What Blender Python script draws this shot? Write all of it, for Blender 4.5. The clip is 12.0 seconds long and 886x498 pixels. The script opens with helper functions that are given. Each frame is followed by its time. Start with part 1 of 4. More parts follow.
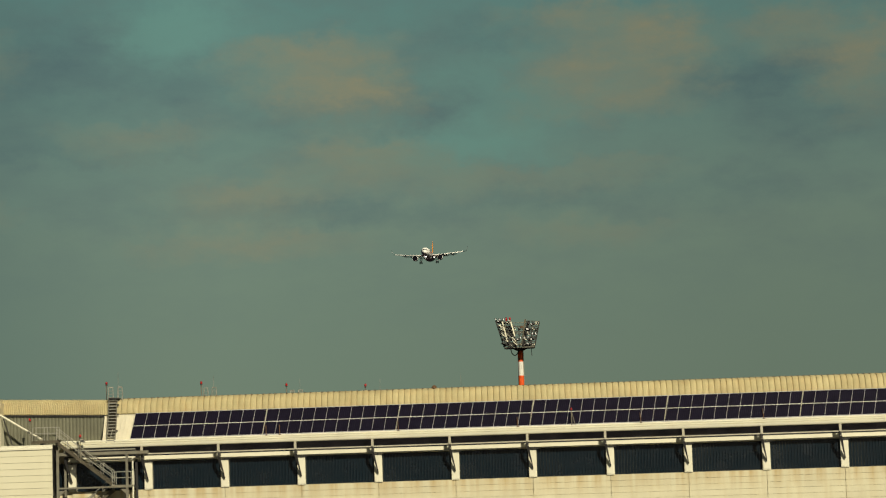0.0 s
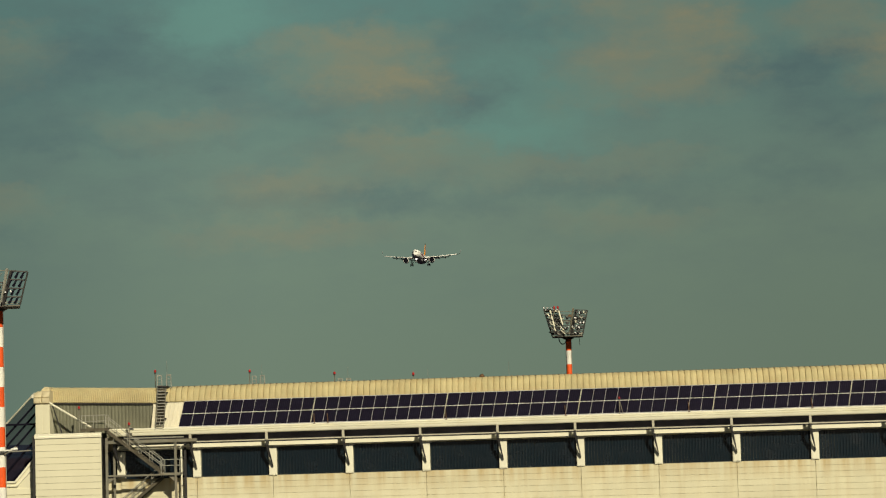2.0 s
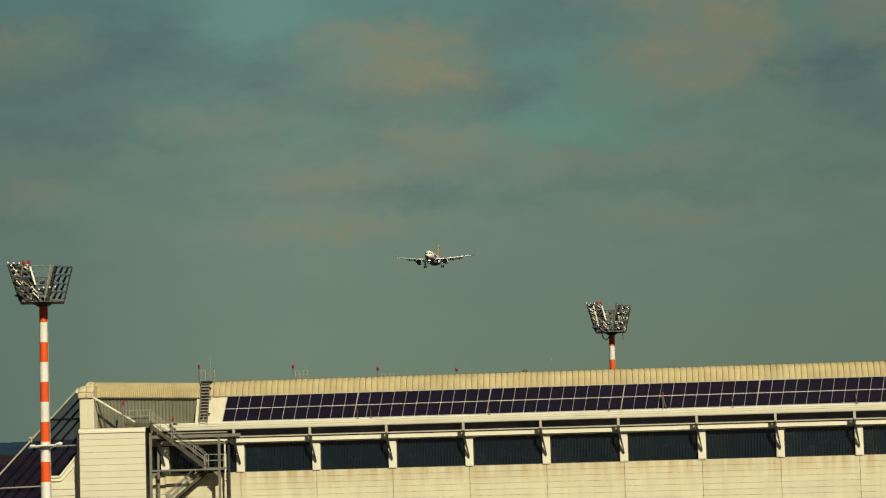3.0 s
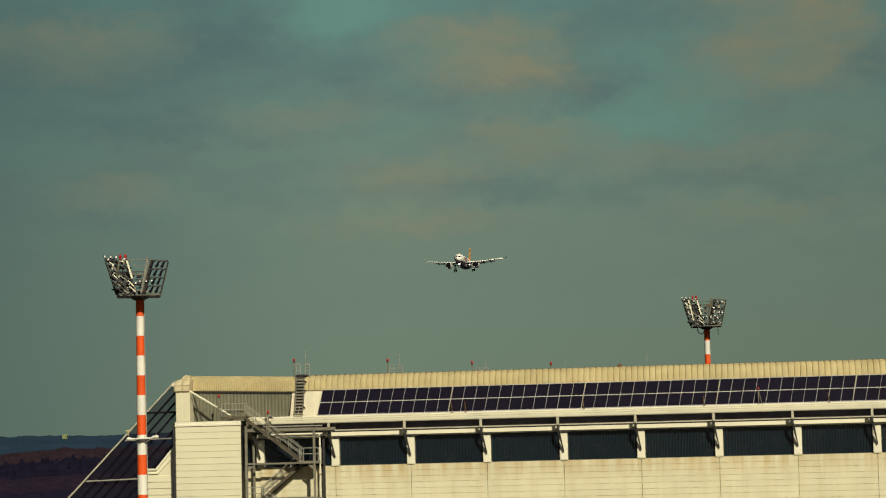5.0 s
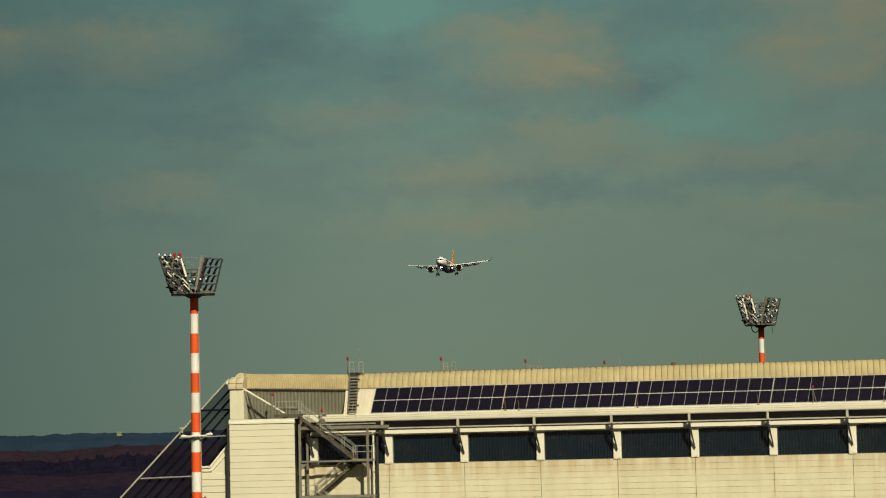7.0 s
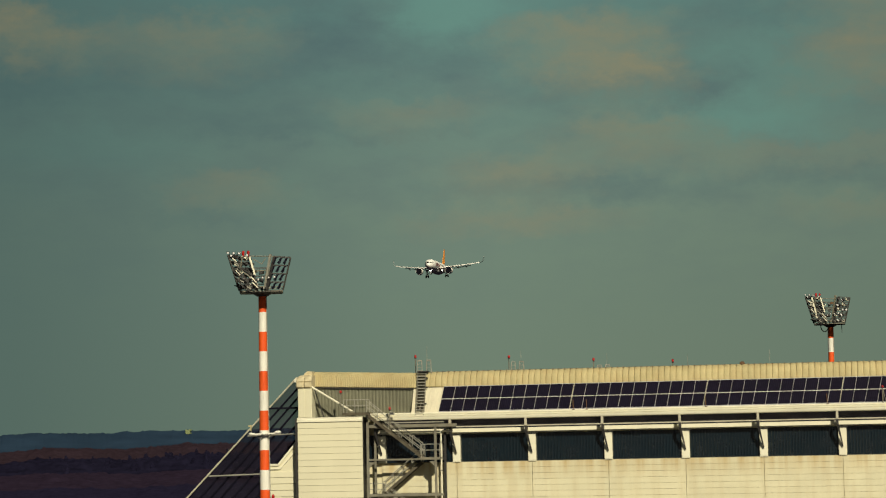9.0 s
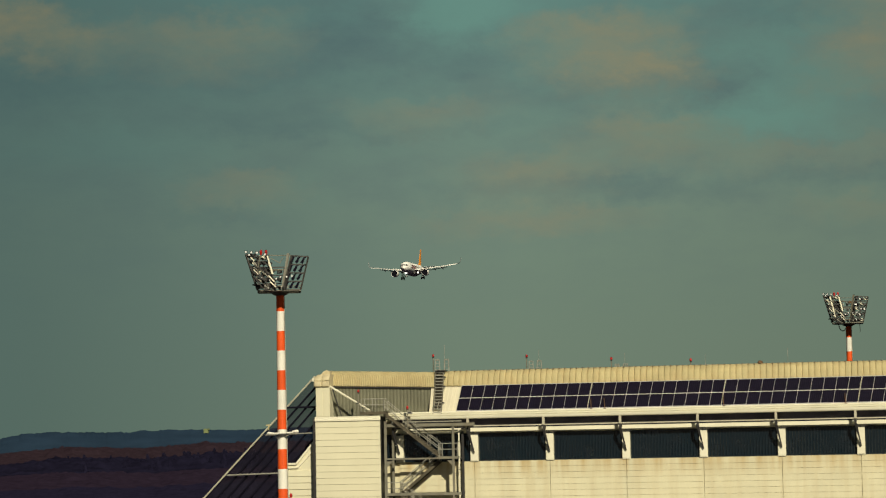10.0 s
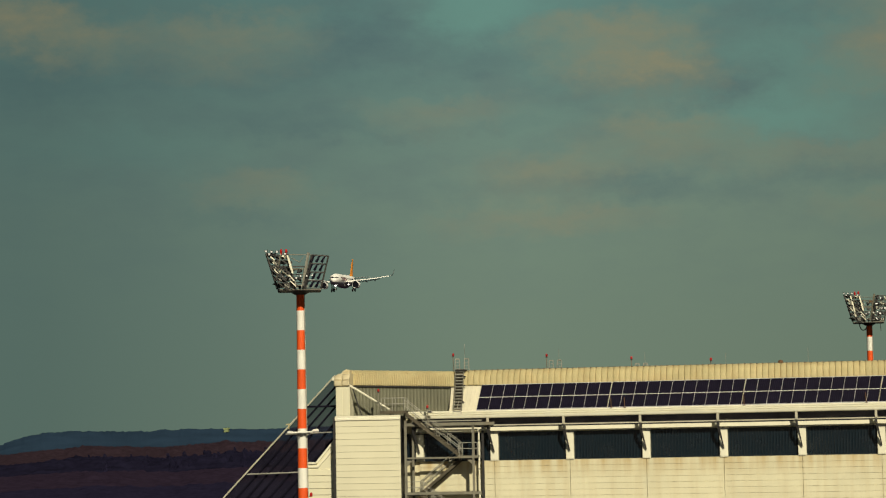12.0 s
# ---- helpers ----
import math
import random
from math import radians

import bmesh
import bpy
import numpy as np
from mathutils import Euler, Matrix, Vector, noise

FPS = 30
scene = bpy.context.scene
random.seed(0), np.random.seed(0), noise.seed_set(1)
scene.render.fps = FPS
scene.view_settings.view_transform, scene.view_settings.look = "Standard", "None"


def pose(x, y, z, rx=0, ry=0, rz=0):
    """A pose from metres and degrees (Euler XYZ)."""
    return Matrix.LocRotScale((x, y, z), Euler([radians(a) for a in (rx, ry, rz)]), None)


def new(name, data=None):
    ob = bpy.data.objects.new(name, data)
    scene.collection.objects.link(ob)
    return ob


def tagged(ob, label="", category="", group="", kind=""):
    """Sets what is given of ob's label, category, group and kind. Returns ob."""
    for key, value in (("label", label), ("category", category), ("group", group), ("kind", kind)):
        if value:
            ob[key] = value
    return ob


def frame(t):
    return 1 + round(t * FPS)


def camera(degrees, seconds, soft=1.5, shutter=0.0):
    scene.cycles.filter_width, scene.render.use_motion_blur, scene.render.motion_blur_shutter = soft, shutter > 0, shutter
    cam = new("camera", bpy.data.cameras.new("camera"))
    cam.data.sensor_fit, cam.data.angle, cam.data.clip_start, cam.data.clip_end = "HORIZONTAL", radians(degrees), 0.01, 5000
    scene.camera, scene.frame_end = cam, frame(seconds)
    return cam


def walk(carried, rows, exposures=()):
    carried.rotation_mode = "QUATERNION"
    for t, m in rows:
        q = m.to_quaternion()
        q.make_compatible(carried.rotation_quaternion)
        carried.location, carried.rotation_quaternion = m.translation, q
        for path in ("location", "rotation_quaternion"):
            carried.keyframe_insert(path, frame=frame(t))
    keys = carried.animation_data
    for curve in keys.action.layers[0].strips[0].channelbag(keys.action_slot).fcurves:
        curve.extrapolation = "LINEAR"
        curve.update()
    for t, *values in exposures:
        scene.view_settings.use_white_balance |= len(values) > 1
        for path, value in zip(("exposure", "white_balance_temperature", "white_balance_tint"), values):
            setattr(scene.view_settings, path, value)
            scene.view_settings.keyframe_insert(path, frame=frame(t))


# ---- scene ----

# ---------------- camera ----------------
EYE = (35.83, -200.02, 16.0)
cam = camera(21.15, 12.0, soft=1.2)
TURNS = (
    (0, 94.952, 1.863, 2.998),
    (0.5, 94.929, 1.85, 2.946),
    (1, 94.927, 1.864, 2.873),
    (1.5, 94.784, 1.794, 3.535),
    (2, 94.714, 1.718, 4.148),
    (2.5, 94.659, 1.694, 4.495),
    (2.7, 94.646, 1.673, 4.767),
    (4.3, 94.566, 1.488, 7.066),
    (4.5, 94.568, 1.466, 7.351),
    (5, 94.551, 1.449, 7.459),
    (5.5, 94.546, 1.43, 7.484),
    (6, 94.537, 1.442, 7.736),
    (6.5, 94.537, 1.393, 8.052),
    (7, 94.536, 1.325, 8.744),
    (7.2, 94.537, 1.303, 8.949),
    (8.8, 94.542, 1.172, 10.118),
    (9, 94.537, 1.152, 10.376),
    (9.5, 94.528, 1.138, 10.708),
    (10, 94.526, 1.126, 10.803),
    (10.5, 94.531, 1.116, 11.046),
    (11, 94.527, 1.094, 11.191),
    (11.5, 94.526, 1.089, 11.252),
    (12, 94.517, 1.091, 11.285),
)
walk(cam, [(t, pose(*EYE, rx, ry, rz)) for t, rx, ry, rz in TURNS],
     exposures=((0, 0.01), (2.5, 0.03), (4.5, -0.03), (7, -0.02), (9.5, 0.01), (12, 0.01)))

# ---------------- world and sun ----------------
SUN_WAY = Vector((-0.50, 1.0, -0.75)).normalized()
world = bpy.data.worlds.new("sky")
scene.world = world
world.use_nodes = True
wn, wl = world.node_tree.nodes, world.node_tree.links
sky = wn.new("ShaderNodeTexSky")
sky.sky_type = "NISHITA"
sky.sun_disc = False
sky.sun_elevation = math.asin(-SUN_WAY.z)
sky.sun_rotation = math.atan2(-SUN_WAY.x, -SUN_WAY.y)
wl.new(sky.outputs[0], wn["Background"].inputs[0])
wn["Background"].inputs[1].default_value = 0.015
sun = new("sun", bpy.data.lights.new("sun", "SUN"))
sun.data.energy, sun.data.angle, sun.data.color = 4.3, radians(0.5), (1.0, 0.91, 0.715)
sun.rotation_euler = SUN_WAY.to_track_quat("-Z", "Y").to_euler()
sun.location = (90, -180, 120)


# ---------------- materials ----------------
def material(name, color, rough=0.6, metal=0.0, spots=0.15, size=1.5, grain=0.08, bump=0.0, streak=0.0, streak_color=(0.35, 0.22, 0.1), emit=None, own=0.0, gloss=0.35, clear=0.0, leafy=0.0, drip=None):
    """Procedural surface: stains (size in metres), grain, and streaks that run down."""
    m = bpy.data.materials.new(name)
    m.use_nodes = True
    n, l = m.node_tree.nodes, m.node_tree.links
    b = n["Principled BSDF"]
    b.inputs["Roughness"].default_value, b.inputs["Metallic"].default_value = rough, metal
    b.inputs["Specular IOR Level"].default_value = gloss
    tc = n.new("ShaderNodeNewGeometry")

    def noise_at(scale, detail, vec=None):
        t = n.new("ShaderNodeTexNoise")
        t.inputs["Scale"].default_value, t.inputs["Detail"].default_value = scale, detail
        l.new(vec or tc.outputs["Position"], t.inputs["Vector"])
        return t.outputs["Fac"]

    def blend(kind, fac, a, c, fac_value=None):
        x = n.new("ShaderNodeMix")
        x.data_type, x.blend_type = "RGBA", kind
        if fac is None:
            x.inputs[0].default_value = fac_value
        else:
            l.new(fac, x.inputs[0])
        for socket, v in ((x.inputs[6], a), (x.inputs[7], c)):
            if isinstance(v, tuple):
                socket.default_value = (*v, 1)
            else:
                l.new(v, socket)
        return x.outputs[2]

    def ramp(fac, lo, hi, a, c):
        r = n.new("ShaderNodeMapRange")
        r.inputs[1].default_value, r.inputs[2].default_value, r.inputs[3].default_value, r.inputs[4].default_value = lo, hi, a, c
        l.new(fac, r.inputs[0])
        return r.outputs[0]

    stain = ramp(noise_at(1.0 / size, 5), 0.35, 0.7, 0.0, 1.0)
    dark = tuple(v * (1 - 2.2 * spots) for v in color)
    col = blend("MIX", stain, color, dark)
    fine = ramp(noise_at(9.0, 4), 0.3, 0.7, 0.0, 1.0)
    col = blend("MIX", fine, col, blend("MULTIPLY", None, col, tuple([1 - 2 * grain] * 3), 1.0))
    if streak:
        mp = n.new("ShaderNodeMapping")
        mp.inputs["Scale"].default_value = (1.3, 1.3, 0.10)
        l.new(tc.outputs["Position"], mp.inputs["Vector"])
        run = ramp(noise_at(1.0, 6, mp.outputs[0]), 0.46, 0.72, 0.0, streak)
        col = blend("MIX", run, col, streak_color)
    if drip:   # rust that has run down from a sill, fading out below it
        sp = n.new("ShaderNodeSeparateXYZ")
        l.new(tc.outputs["Position"], sp.inputs[0])
        md = n.new("ShaderNodeMapping")
        md.inputs["Scale"].default_value = (1.0, 1.0, 0.06)
        l.new(tc.outputs["Position"], md.inputs["Vector"])
        fade = ramp(sp.outputs[2], drip[1], drip[0], 0.0, 1.0)
        wet = ramp(noise_at(1.4, 5, md.outputs[0]), 0.38, 0.66, 0.0, 0.85)
        mul = n.new("ShaderNodeMath")
        mul.operation = "MULTIPLY"
        l.new(fade, mul.inputs[0])
        l.new(wet, mul.inputs[1])
        col = blend("MIX", mul.outputs[0], col, (0.46, 0.31, 0.10))
    if own:
        info = n.new("ShaderNodeObjectInfo")
        tint = ramp(info.outputs["Random"], 0, 1, 0.0, own)
        col = blend("MIX", tint, col, tuple(v * 0.6 for v in color))
    l.new(col, b.inputs["Base Color"])
    l.new(ramp(stain, 0, 1, rough, min(1, rough + 0.15)), b.inputs["Roughness"])
    if bump:
        bp = n.new("ShaderNodeBump")
        bp.inputs["Strength"].default_value, bp.inputs["Distance"].default_value = bump, 0.02
        l.new(noise_at(14.0, 4), bp.inputs["Height"])
        l.new(bp.outputs[0], b.inputs["Normal"])
    if emit:
        b.inputs["Emission Color"].default_value = (*color, 1)
        b.inputs["Emission Strength"].default_value = emit
    if clear or leafy:
        mx = n.new("ShaderNodeMixShader")
        mx.inputs[0].default_value = clear or leafy
        other = n.new("ShaderNodeBsdfTransparent" if clear else "ShaderNodeBsdfTranslucent")
        if leafy:
            l.new(col, other.inputs[0])
        l.new(b.outputs[0], mx.inputs[1])
        l.new(other.outputs[0], mx.inputs[2])
        l.new(mx.outputs[0], n["Material Output"].inputs[0])
    return m


CREAM = material("cream_cladding", (0.755, 0.71, 0.475), 0.55, spots=0.06, size=2.5, grain=0.03, streak=0.30, streak_color=(0.50, 0.38, 0.17), own=0.10, drip=(13.9, 12.2))
CREAM_TOWER = material("cream_tower_cladding", (0.75, 0.715, 0.50), 0.55, spots=0.04, size=3, grain=0.02, streak=0.10, streak_color=(0.5, 0.42, 0.26), own=0.08)
CREAM_CAP = material("ridge_sheet", (0.565, 0.480, 0.245), 0.6, spots=0.10, size=2.0, grain=0.05, streak=0.35, streak_color=(0.40, 0.27, 0.11), gloss=0.2)
WHITE_TRIM = material("white_trim", (0.84, 0.81, 0.61), 0.5, spots=0.05, size=3, grain=0.02, streak=0.08)
ROOF_SHEET = material("roof_sheet", (0.74, 0.69, 0.50), 0.45, spots=0.08, size=1.5, grain=0.03, streak=0.1)
OLIVE_WALL = material("olive_ribbed_sheet", (0.193, 0.192, 0.126), 0.6, spots=0.10, size=2.0, streak=0.15, streak_color=(0.08, 0.08, 0.06))
GREEN_SHEET = material("dark_green_sheet", (0.0085, 0.0180, 0.0260), 0.16, spots=0.15, size=1.2, own=0.4, gloss=1.0)
# the gutter's shade is put into this dark violet colour
SOFFIT = material("shade_toned_soffit", (0.10, 0.092, 0.125), 0.7, spots=0.15)
STEEL = material("weathered_steel", (0.235, 0.225, 0.165), 0.6, metal=0.0, spots=0.15, size=0.8, streak=0.15)
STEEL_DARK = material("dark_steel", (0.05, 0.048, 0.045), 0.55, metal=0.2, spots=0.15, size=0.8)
GALV = material("galvanised_steel", (0.36, 0.35, 0.28), 0.55, metal=0.0, spots=0.12, size=0.6)
PALE_STEEL = material("pale_painted_steel", (0.58, 0.55, 0.41), 0.55, spots=0.10, size=0.8, streak=0.15)
MAST_STEEL = material("dull_mast_steel", (0.078, 0.073, 0.062), 0.6, spots=0.2, size=0.5)
STAIR_BROWN = material("brown_weathered_steel", (0.115, 0.098, 0.062), 0.65, spots=0.2, size=0.6)
CAP_HEAD = material("cream_moulded_sheet", (0.66, 0.575, 0.35), 0.55, spots=0.10, size=0.8, grain=0.04, streak=0.2, streak_color=(0.45, 0.33, 0.16))
CAP_SEAM = material("brown_ridge_seam", (0.27, 0.19, 0.10), 0.7, spots=0.2, size=0.3)
SHARKLET = material("aircraft_tip_paint", (0.36, 0.36, 0.34), 0.5, spots=0.03, size=2)
RUST = material("rusty_post", (0.17, 0.095, 0.045), 0.8, spots=0.2, size=0.3)
HIP_DARK = material("dark_tinted_glazing", (0.022, 0.020, 0.032), 0.9, spots=0.2, size=2.5, gloss=0.05, clear=0.57)
HIP_RIB = material("dark_rib", (0.011, 0.010, 0.018), 0.9, gloss=0.03)
ALU = material("panel_frame", (0.52, 0.51, 0.49), 0.5, metal=0.0, spots=0.08)
CELL = material("solar_cell", (0.0085, 0.0066, 0.0175), 0.5, spots=0.15, size=0.8, grain=0.1, own=0.35, gloss=0.06)
RED_BAND = material("red_mast_paint", (0.80, 0.10, 0.012), 0.55, spots=0.06, size=1.2, grain=0.03)
WHITE_BAND = material("white_mast_paint", (0.82, 0.80, 0.68), 0.55, spots=0.05, size=1.2, grain=0.03)
LAMP_RED = material("red_lamp_glass", (0.42, 0.010, 0.008), 0.35, spots=0.02)
LAMP_DIM = material("dark_lamp_glass", (0.07, 0.07, 0.065), 0.25, spots=0.05)
# the sun's reflection in the glass, painted as a white base colour
LAMP_GLINT = material("sun_glint_lens", (0.86, 0.86, 0.82), 0.2, spots=0.02)
RUBBER = material("black_rubber", (0.015, 0.014, 0.016), 0.7)
PLANE_WHITE = material("aircraft_white_paint", (0.90, 0.88, 0.78), 0.5, spots=0.02, size=4, grain=0.01)
PLANE_GREY = material("aircraft_grey_paint", (0.46, 0.45, 0.43), 0.5, spots=0.04, size=3, grain=0.02)
PLANE_WING = material("aircraft_pale_wing_paint", (0.87, 0.84, 0.75), 0.5, spots=0.04, size=3, grain=0.02)
PLANE_ORANGE = material("aircraft_orange_paint", (0.86, 0.30, 0.02), 0.5, spots=0.03, size=3, grain=0.01)
PLANE_DARK = material("aircraft_dark_metal", (0.008, 0.008, 0.012), 0.8, gloss=0.05)
PLANE_GLASS = material("cockpit_glass", (0.012, 0.014, 0.016), 0.12)
PLANE_MARK = material("livery_mark", (0.36, 0.17, 0.16), 0.4)
LANDING_LIGHT = material("landing_light", (1.0, 0.96, 0.86), 0.3, emit=2.5)
GRASS = material("dry_grass", (0.016, 0.013, 0.013), 0.9, spots=0.25, size=20, bump=0.2, gloss=0.0)
APRON = material("concrete_apron", (0.10, 0.097, 0.09), 0.85, spots=0.12, size=6, bump=0.1)
# cloud shade and violet haze are put into these woodland colours
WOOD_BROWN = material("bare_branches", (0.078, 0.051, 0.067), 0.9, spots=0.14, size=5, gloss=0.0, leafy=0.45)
NEAR_SCRUB = material("shade_toned_scrub", (0.042, 0.037, 0.080), 0.9, spots=0.14, size=5, gloss=0.0, leafy=0.45)
WOOD_DARK = material("shade_toned_thicket", (0.060, 0.042, 0.074), 0.9, spots=0.14, size=5, gloss=0.0, leafy=0.45)
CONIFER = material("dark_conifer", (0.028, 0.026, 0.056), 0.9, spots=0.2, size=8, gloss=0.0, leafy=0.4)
# distance haze is put into the hill's blue base colour
HILL = material("hazed_far_hill", (0.028, 0.052, 0.087), 1.0, spots=0.12, size=60, grain=0.1, gloss=0.0)
FAR_WALL = material("pale_far_wall", (0.26, 0.31, 0.13), 0.7)


# ---------------- mesh building ----------------
class Form:
    """Collects faces of one part."""

    def __init__(self):
        self.v, self.f, self.mi = [], [], []

    def face(self, pts, mi=0):
        k = len(self.v)
        self.v += [tuple(p) for p in pts]
        self.f.append(tuple(range(k, k + len(pts))))
        self.mi.append(mi)

    def box(self, x0, x1, y0, y1, z0, z1, mi=0):
        k = len(self.v)
        self.v += [(x, y, z) for z in (z0, z1) for x, y in ((x0, y0), (x1, y0), (x1, y1), (x0, y1))]
        for q in ((3, 2, 1, 0), (4, 5, 6, 7), (0, 1, 5, 4), (1, 2, 6, 5), (2, 3, 7, 6), (3, 0, 4, 7)):
            self.f.append(tuple(k + i for i in q))
            self.mi.append(mi)
        return self

    def loft(self, rings, caps=True, closed=True, mi=0):
        k, n = len(self.v), len(rings[0])
        for r in rings:
            self.v += [tuple(p) for p in r]
        for i in range(len(rings) - 1):
            for j in range(n if closed else n - 1):
                a, b = k + i * n + j, k + i * n + (j + 1) % n
                self.f.append((a, b, b + n, a + n))
                self.mi.append(mi)
        if caps:
            self.f.append(tuple(k + j for j in reversed(range(n))))
            self.f.append(tuple(k + (len(rings) - 1) * n + j for j in range(n)))
            self.mi += [mi, mi]
        return self

    def tube(self, a, b, r, r2=None, sides=6, mi=0):
        a, b = Vector(a), Vector(b)
        q = (b - a).to_track_quat("Z", "Y")
        ring = lambda c, rr: [c + q @ Vector((rr * math.cos(s * math.tau / sides + 0.4), rr * math.sin(s * math.tau / sides + 0.4), 0)) for s in range(sides)]
        return self.loft([ring(a, r), ring(b, r if r2 is None else r2)], mi=mi)

    def bar(self, a, b, w, h, mi=0):
        """A rectangular bar from a to b."""
        a, b = Vector(a), Vector(b)
        d = (b - a).normalized()
        side = d.cross(Vector((0, 0, 1)))
        side = side.normalized() if side.length > 1e-3 else Vector((1, 0, 0))
        up = side.cross(d).normalized()
        ring = lambda c: [c + side * sx * w / 2 + up * sz * h / 2 for sx, sz in ((-1, -1), (1, -1), (1, 1), (-1, 1))]
        return self.loft([ring(a), ring(b)], mi=mi)

    def prism(self, outline, y0, y1, mi=0):
        """An outline in x and z, drawn out along y."""
        return self.loft([[(x, y0, z) for x, z in outline], [(x, y1, z) for x, z in outline]], mi=mi)

    def run(self, outline, x0, x1, mi=0):
        """An outline in y and z, drawn out along x."""
        return self.loft([[(x0, y, z) for y, z in outline], [(x1, y, z) for y, z in outline]], mi=mi)

    def mesh(self, name, mats, smooth=False):
        me = bpy.data.meshes.new(name)
        me.from_pydata(self.v, [], self.f)
        for m in mats:
            me.materials.append(m)
        me.polygons.foreach_set("material_index", self.mi)
        bm = bmesh.new()
        bm.from_mesh(me)
        bmesh.ops.recalc_face_normals(bm, faces=bm.faces)
        bm.to_mesh(me)
        bm.free()
        if smooth:
            me.shade_smooth()
            me.set_sharp_from_angle(angle=radians(38))
        return me


def part(name, form, mats, parent=None, label="", smooth=False):
    mats = mats if isinstance(mats, (list, tuple)) else [mats]
    ob = new(name, form.mesh(name, mats, smooth) if isinstance(form, Form) else form)
    ob.parent = parent
    return tagged(ob, label) if label else ob


def thing(name, label, category, group="", at=(0, 0, 0)):
    ob = new(name)
    ob.empty_display_size = 0.3
    ob.location = at
    return tagged(ob, label, category, group)


# ---------------- sky, ground, distance ----------------
SKY_R = 4600.0


def sky_material():
    m = bpy.data.materials.new("cloudy_sky")
    m.use_nodes = True
    n, l = m.node_tree.nodes, m.node_tree.links
    n.remove(n["Principled BSDF"])
    em = n.new("ShaderNodeEmission")
    l.new(em.outputs[0], n["Material Output"].inputs[0])
    uv = n.new("ShaderNodeUVMap")
    uv.uv_map = "sky"

    def math_node(op, a, b=None, c=None):
        x = n.new("ShaderNodeMath")
        x.operation = op
        for i, v in enumerate((a, b, c)):
            if v is None:
                continue
            if isinstance(v, (int, float)):
                x.inputs[i].default_value = v
            else:
                l.new(v, x.inputs[i])
        return x.outputs[0]

    def noise_at(vec, scale, detail, rough=0.55):
        t = n.new("ShaderNodeTexNoise")
        t.inputs["Scale"].default_value, t.inputs["Detail"].default_value, t.inputs["Roughness"].default_value = scale, detail, rough
        l.new(vec, t.inputs["Vector"])
        return t

    # ragged edges: the cloud shapes are looked up at places shifted by noise
    def vector_node(op, a, b):
        x = n.new("ShaderNodeVectorMath")
        x.operation = op
        for k, v in enumerate((a, b)):
            if isinstance(v, tuple):
                x.inputs[k].default_value = v
            else:
                l.new(v, x.inputs[k])
        return x

    wide = vector_node("MULTIPLY", uv.outputs[0], (1.0, 2.1, 1.0)).outputs[0]
    shift = vector_node("SUBTRACT", noise_at(wide, 5.5, 7, 0.62).outputs["Color"], (0.5, 0.5, 0.5)).outputs[0]
    curl = vector_node("SUBTRACT", noise_at(vector_node("MULTIPLY", uv.outputs[0], (1.0, 1.35, 1.0)).outputs[0], 15.0, 7, 0.62).outputs["Color"], (0.5, 0.5, 0.5)).outputs[0]
    place = vector_node("ADD", uv.outputs[0], vector_node("MULTIPLY", shift, (0.17, 0.06, 0.0)).outputs[0]).outputs[0]
    place = vector_node("ADD", place, vector_node("MULTIPLY", curl, (0.17, 0.10, 0.0)).outputs[0]).outputs[0]
    flat = n.new("ShaderNodeSeparateXYZ")
    l.new(uv.outputs[0], flat.inputs[0])

    def masses(shapes, crisp=False):
        """Soft heaps of cloud, added up; crisp: with sharp heads and soft feet."""
        total = None
        for u, v, a, b, w in shapes:
            d = vector_node("MULTIPLY", vector_node("SUBTRACT", place, (u, v, 0.0)).outputs[0], (0.9 / a, 0.9 / b, 0.0)).outputs[0]
            if crisp:
                head = vector_node("MULTIPLY", vector_node("MAXIMUM", d, (-99.0, 0.0, 0.0)).outputs[0], (0.5, 1.5, 0.0)).outputs[0]
                foot = vector_node("MULTIPLY", vector_node("MINIMUM", d, (99.0, 0.0, 0.0)).outputs[0], (0.5, 0.62, 0.0)).outputs[0]
                d = vector_node("ADD", head, foot).outputs[0]
            r2 = vector_node("DOT_PRODUCT", d, d).outputs["Value"]
            g = math_node("POWER", 0.3679, r2)
            total = math_node("MULTIPLY", g, w) if total is None else math_node("MULTIPLY_ADD", g, w, total)
        return total

    def blend(fac, a, c):
        x = n.new("ShaderNodeMix")
        x.data_type = "RGBA"
        l.new(fac, x.inputs[0])
        for socket, v in ((x.inputs[6], a), (x.inputs[7], c)):
            if isinstance(v, tuple):
                socket.default_value = (*v, 1)
            else:
                l.new(v, socket)
        return x.outputs[2]

    def ramp(fac, lo, hi, a=0.0, c=1.0):
        r = n.new("ShaderNodeMapRange")
        r.inputs[1].default_value, r.inputs[2].default_value, r.inputs[3].default_value, r.inputs[4].default_value = lo, hi, a, c
        l.new(fac, r.inputs[0])
        return r.outputs[0]

    streaks = noise_at(wide, 6.5, 8, 0.6).outputs["Fac"]
    puffs = noise_at(wide, 15.0, 7, 0.62).outputs["Fac"]
    texture = math_node("MULTIPLY", ramp(streaks, 0.30, 0.68, 0.70, 1.22), ramp(puffs, 0.28, 0.70, 0.70, 1.24))
    base = blend(ramp(flat.outputs[1], 0.0, 0.45), SKY_LOW, SKY_MID)
    base = blend(ramp(flat.outputs[1], 0.40, 0.82), base, SKY_TOP)
    high = ramp(flat.outputs[1], 0.16, 0.46)
    col = blend(math_node("MULTIPLY", ramp(streaks, 0.40, 0.66, 0.0, 0.42), high), base, SKY_GREY)
    col = blend(ramp(masses(CLEAR), 0.0, 1.0, 0.0, 0.70), col, SKY_CLEAR)
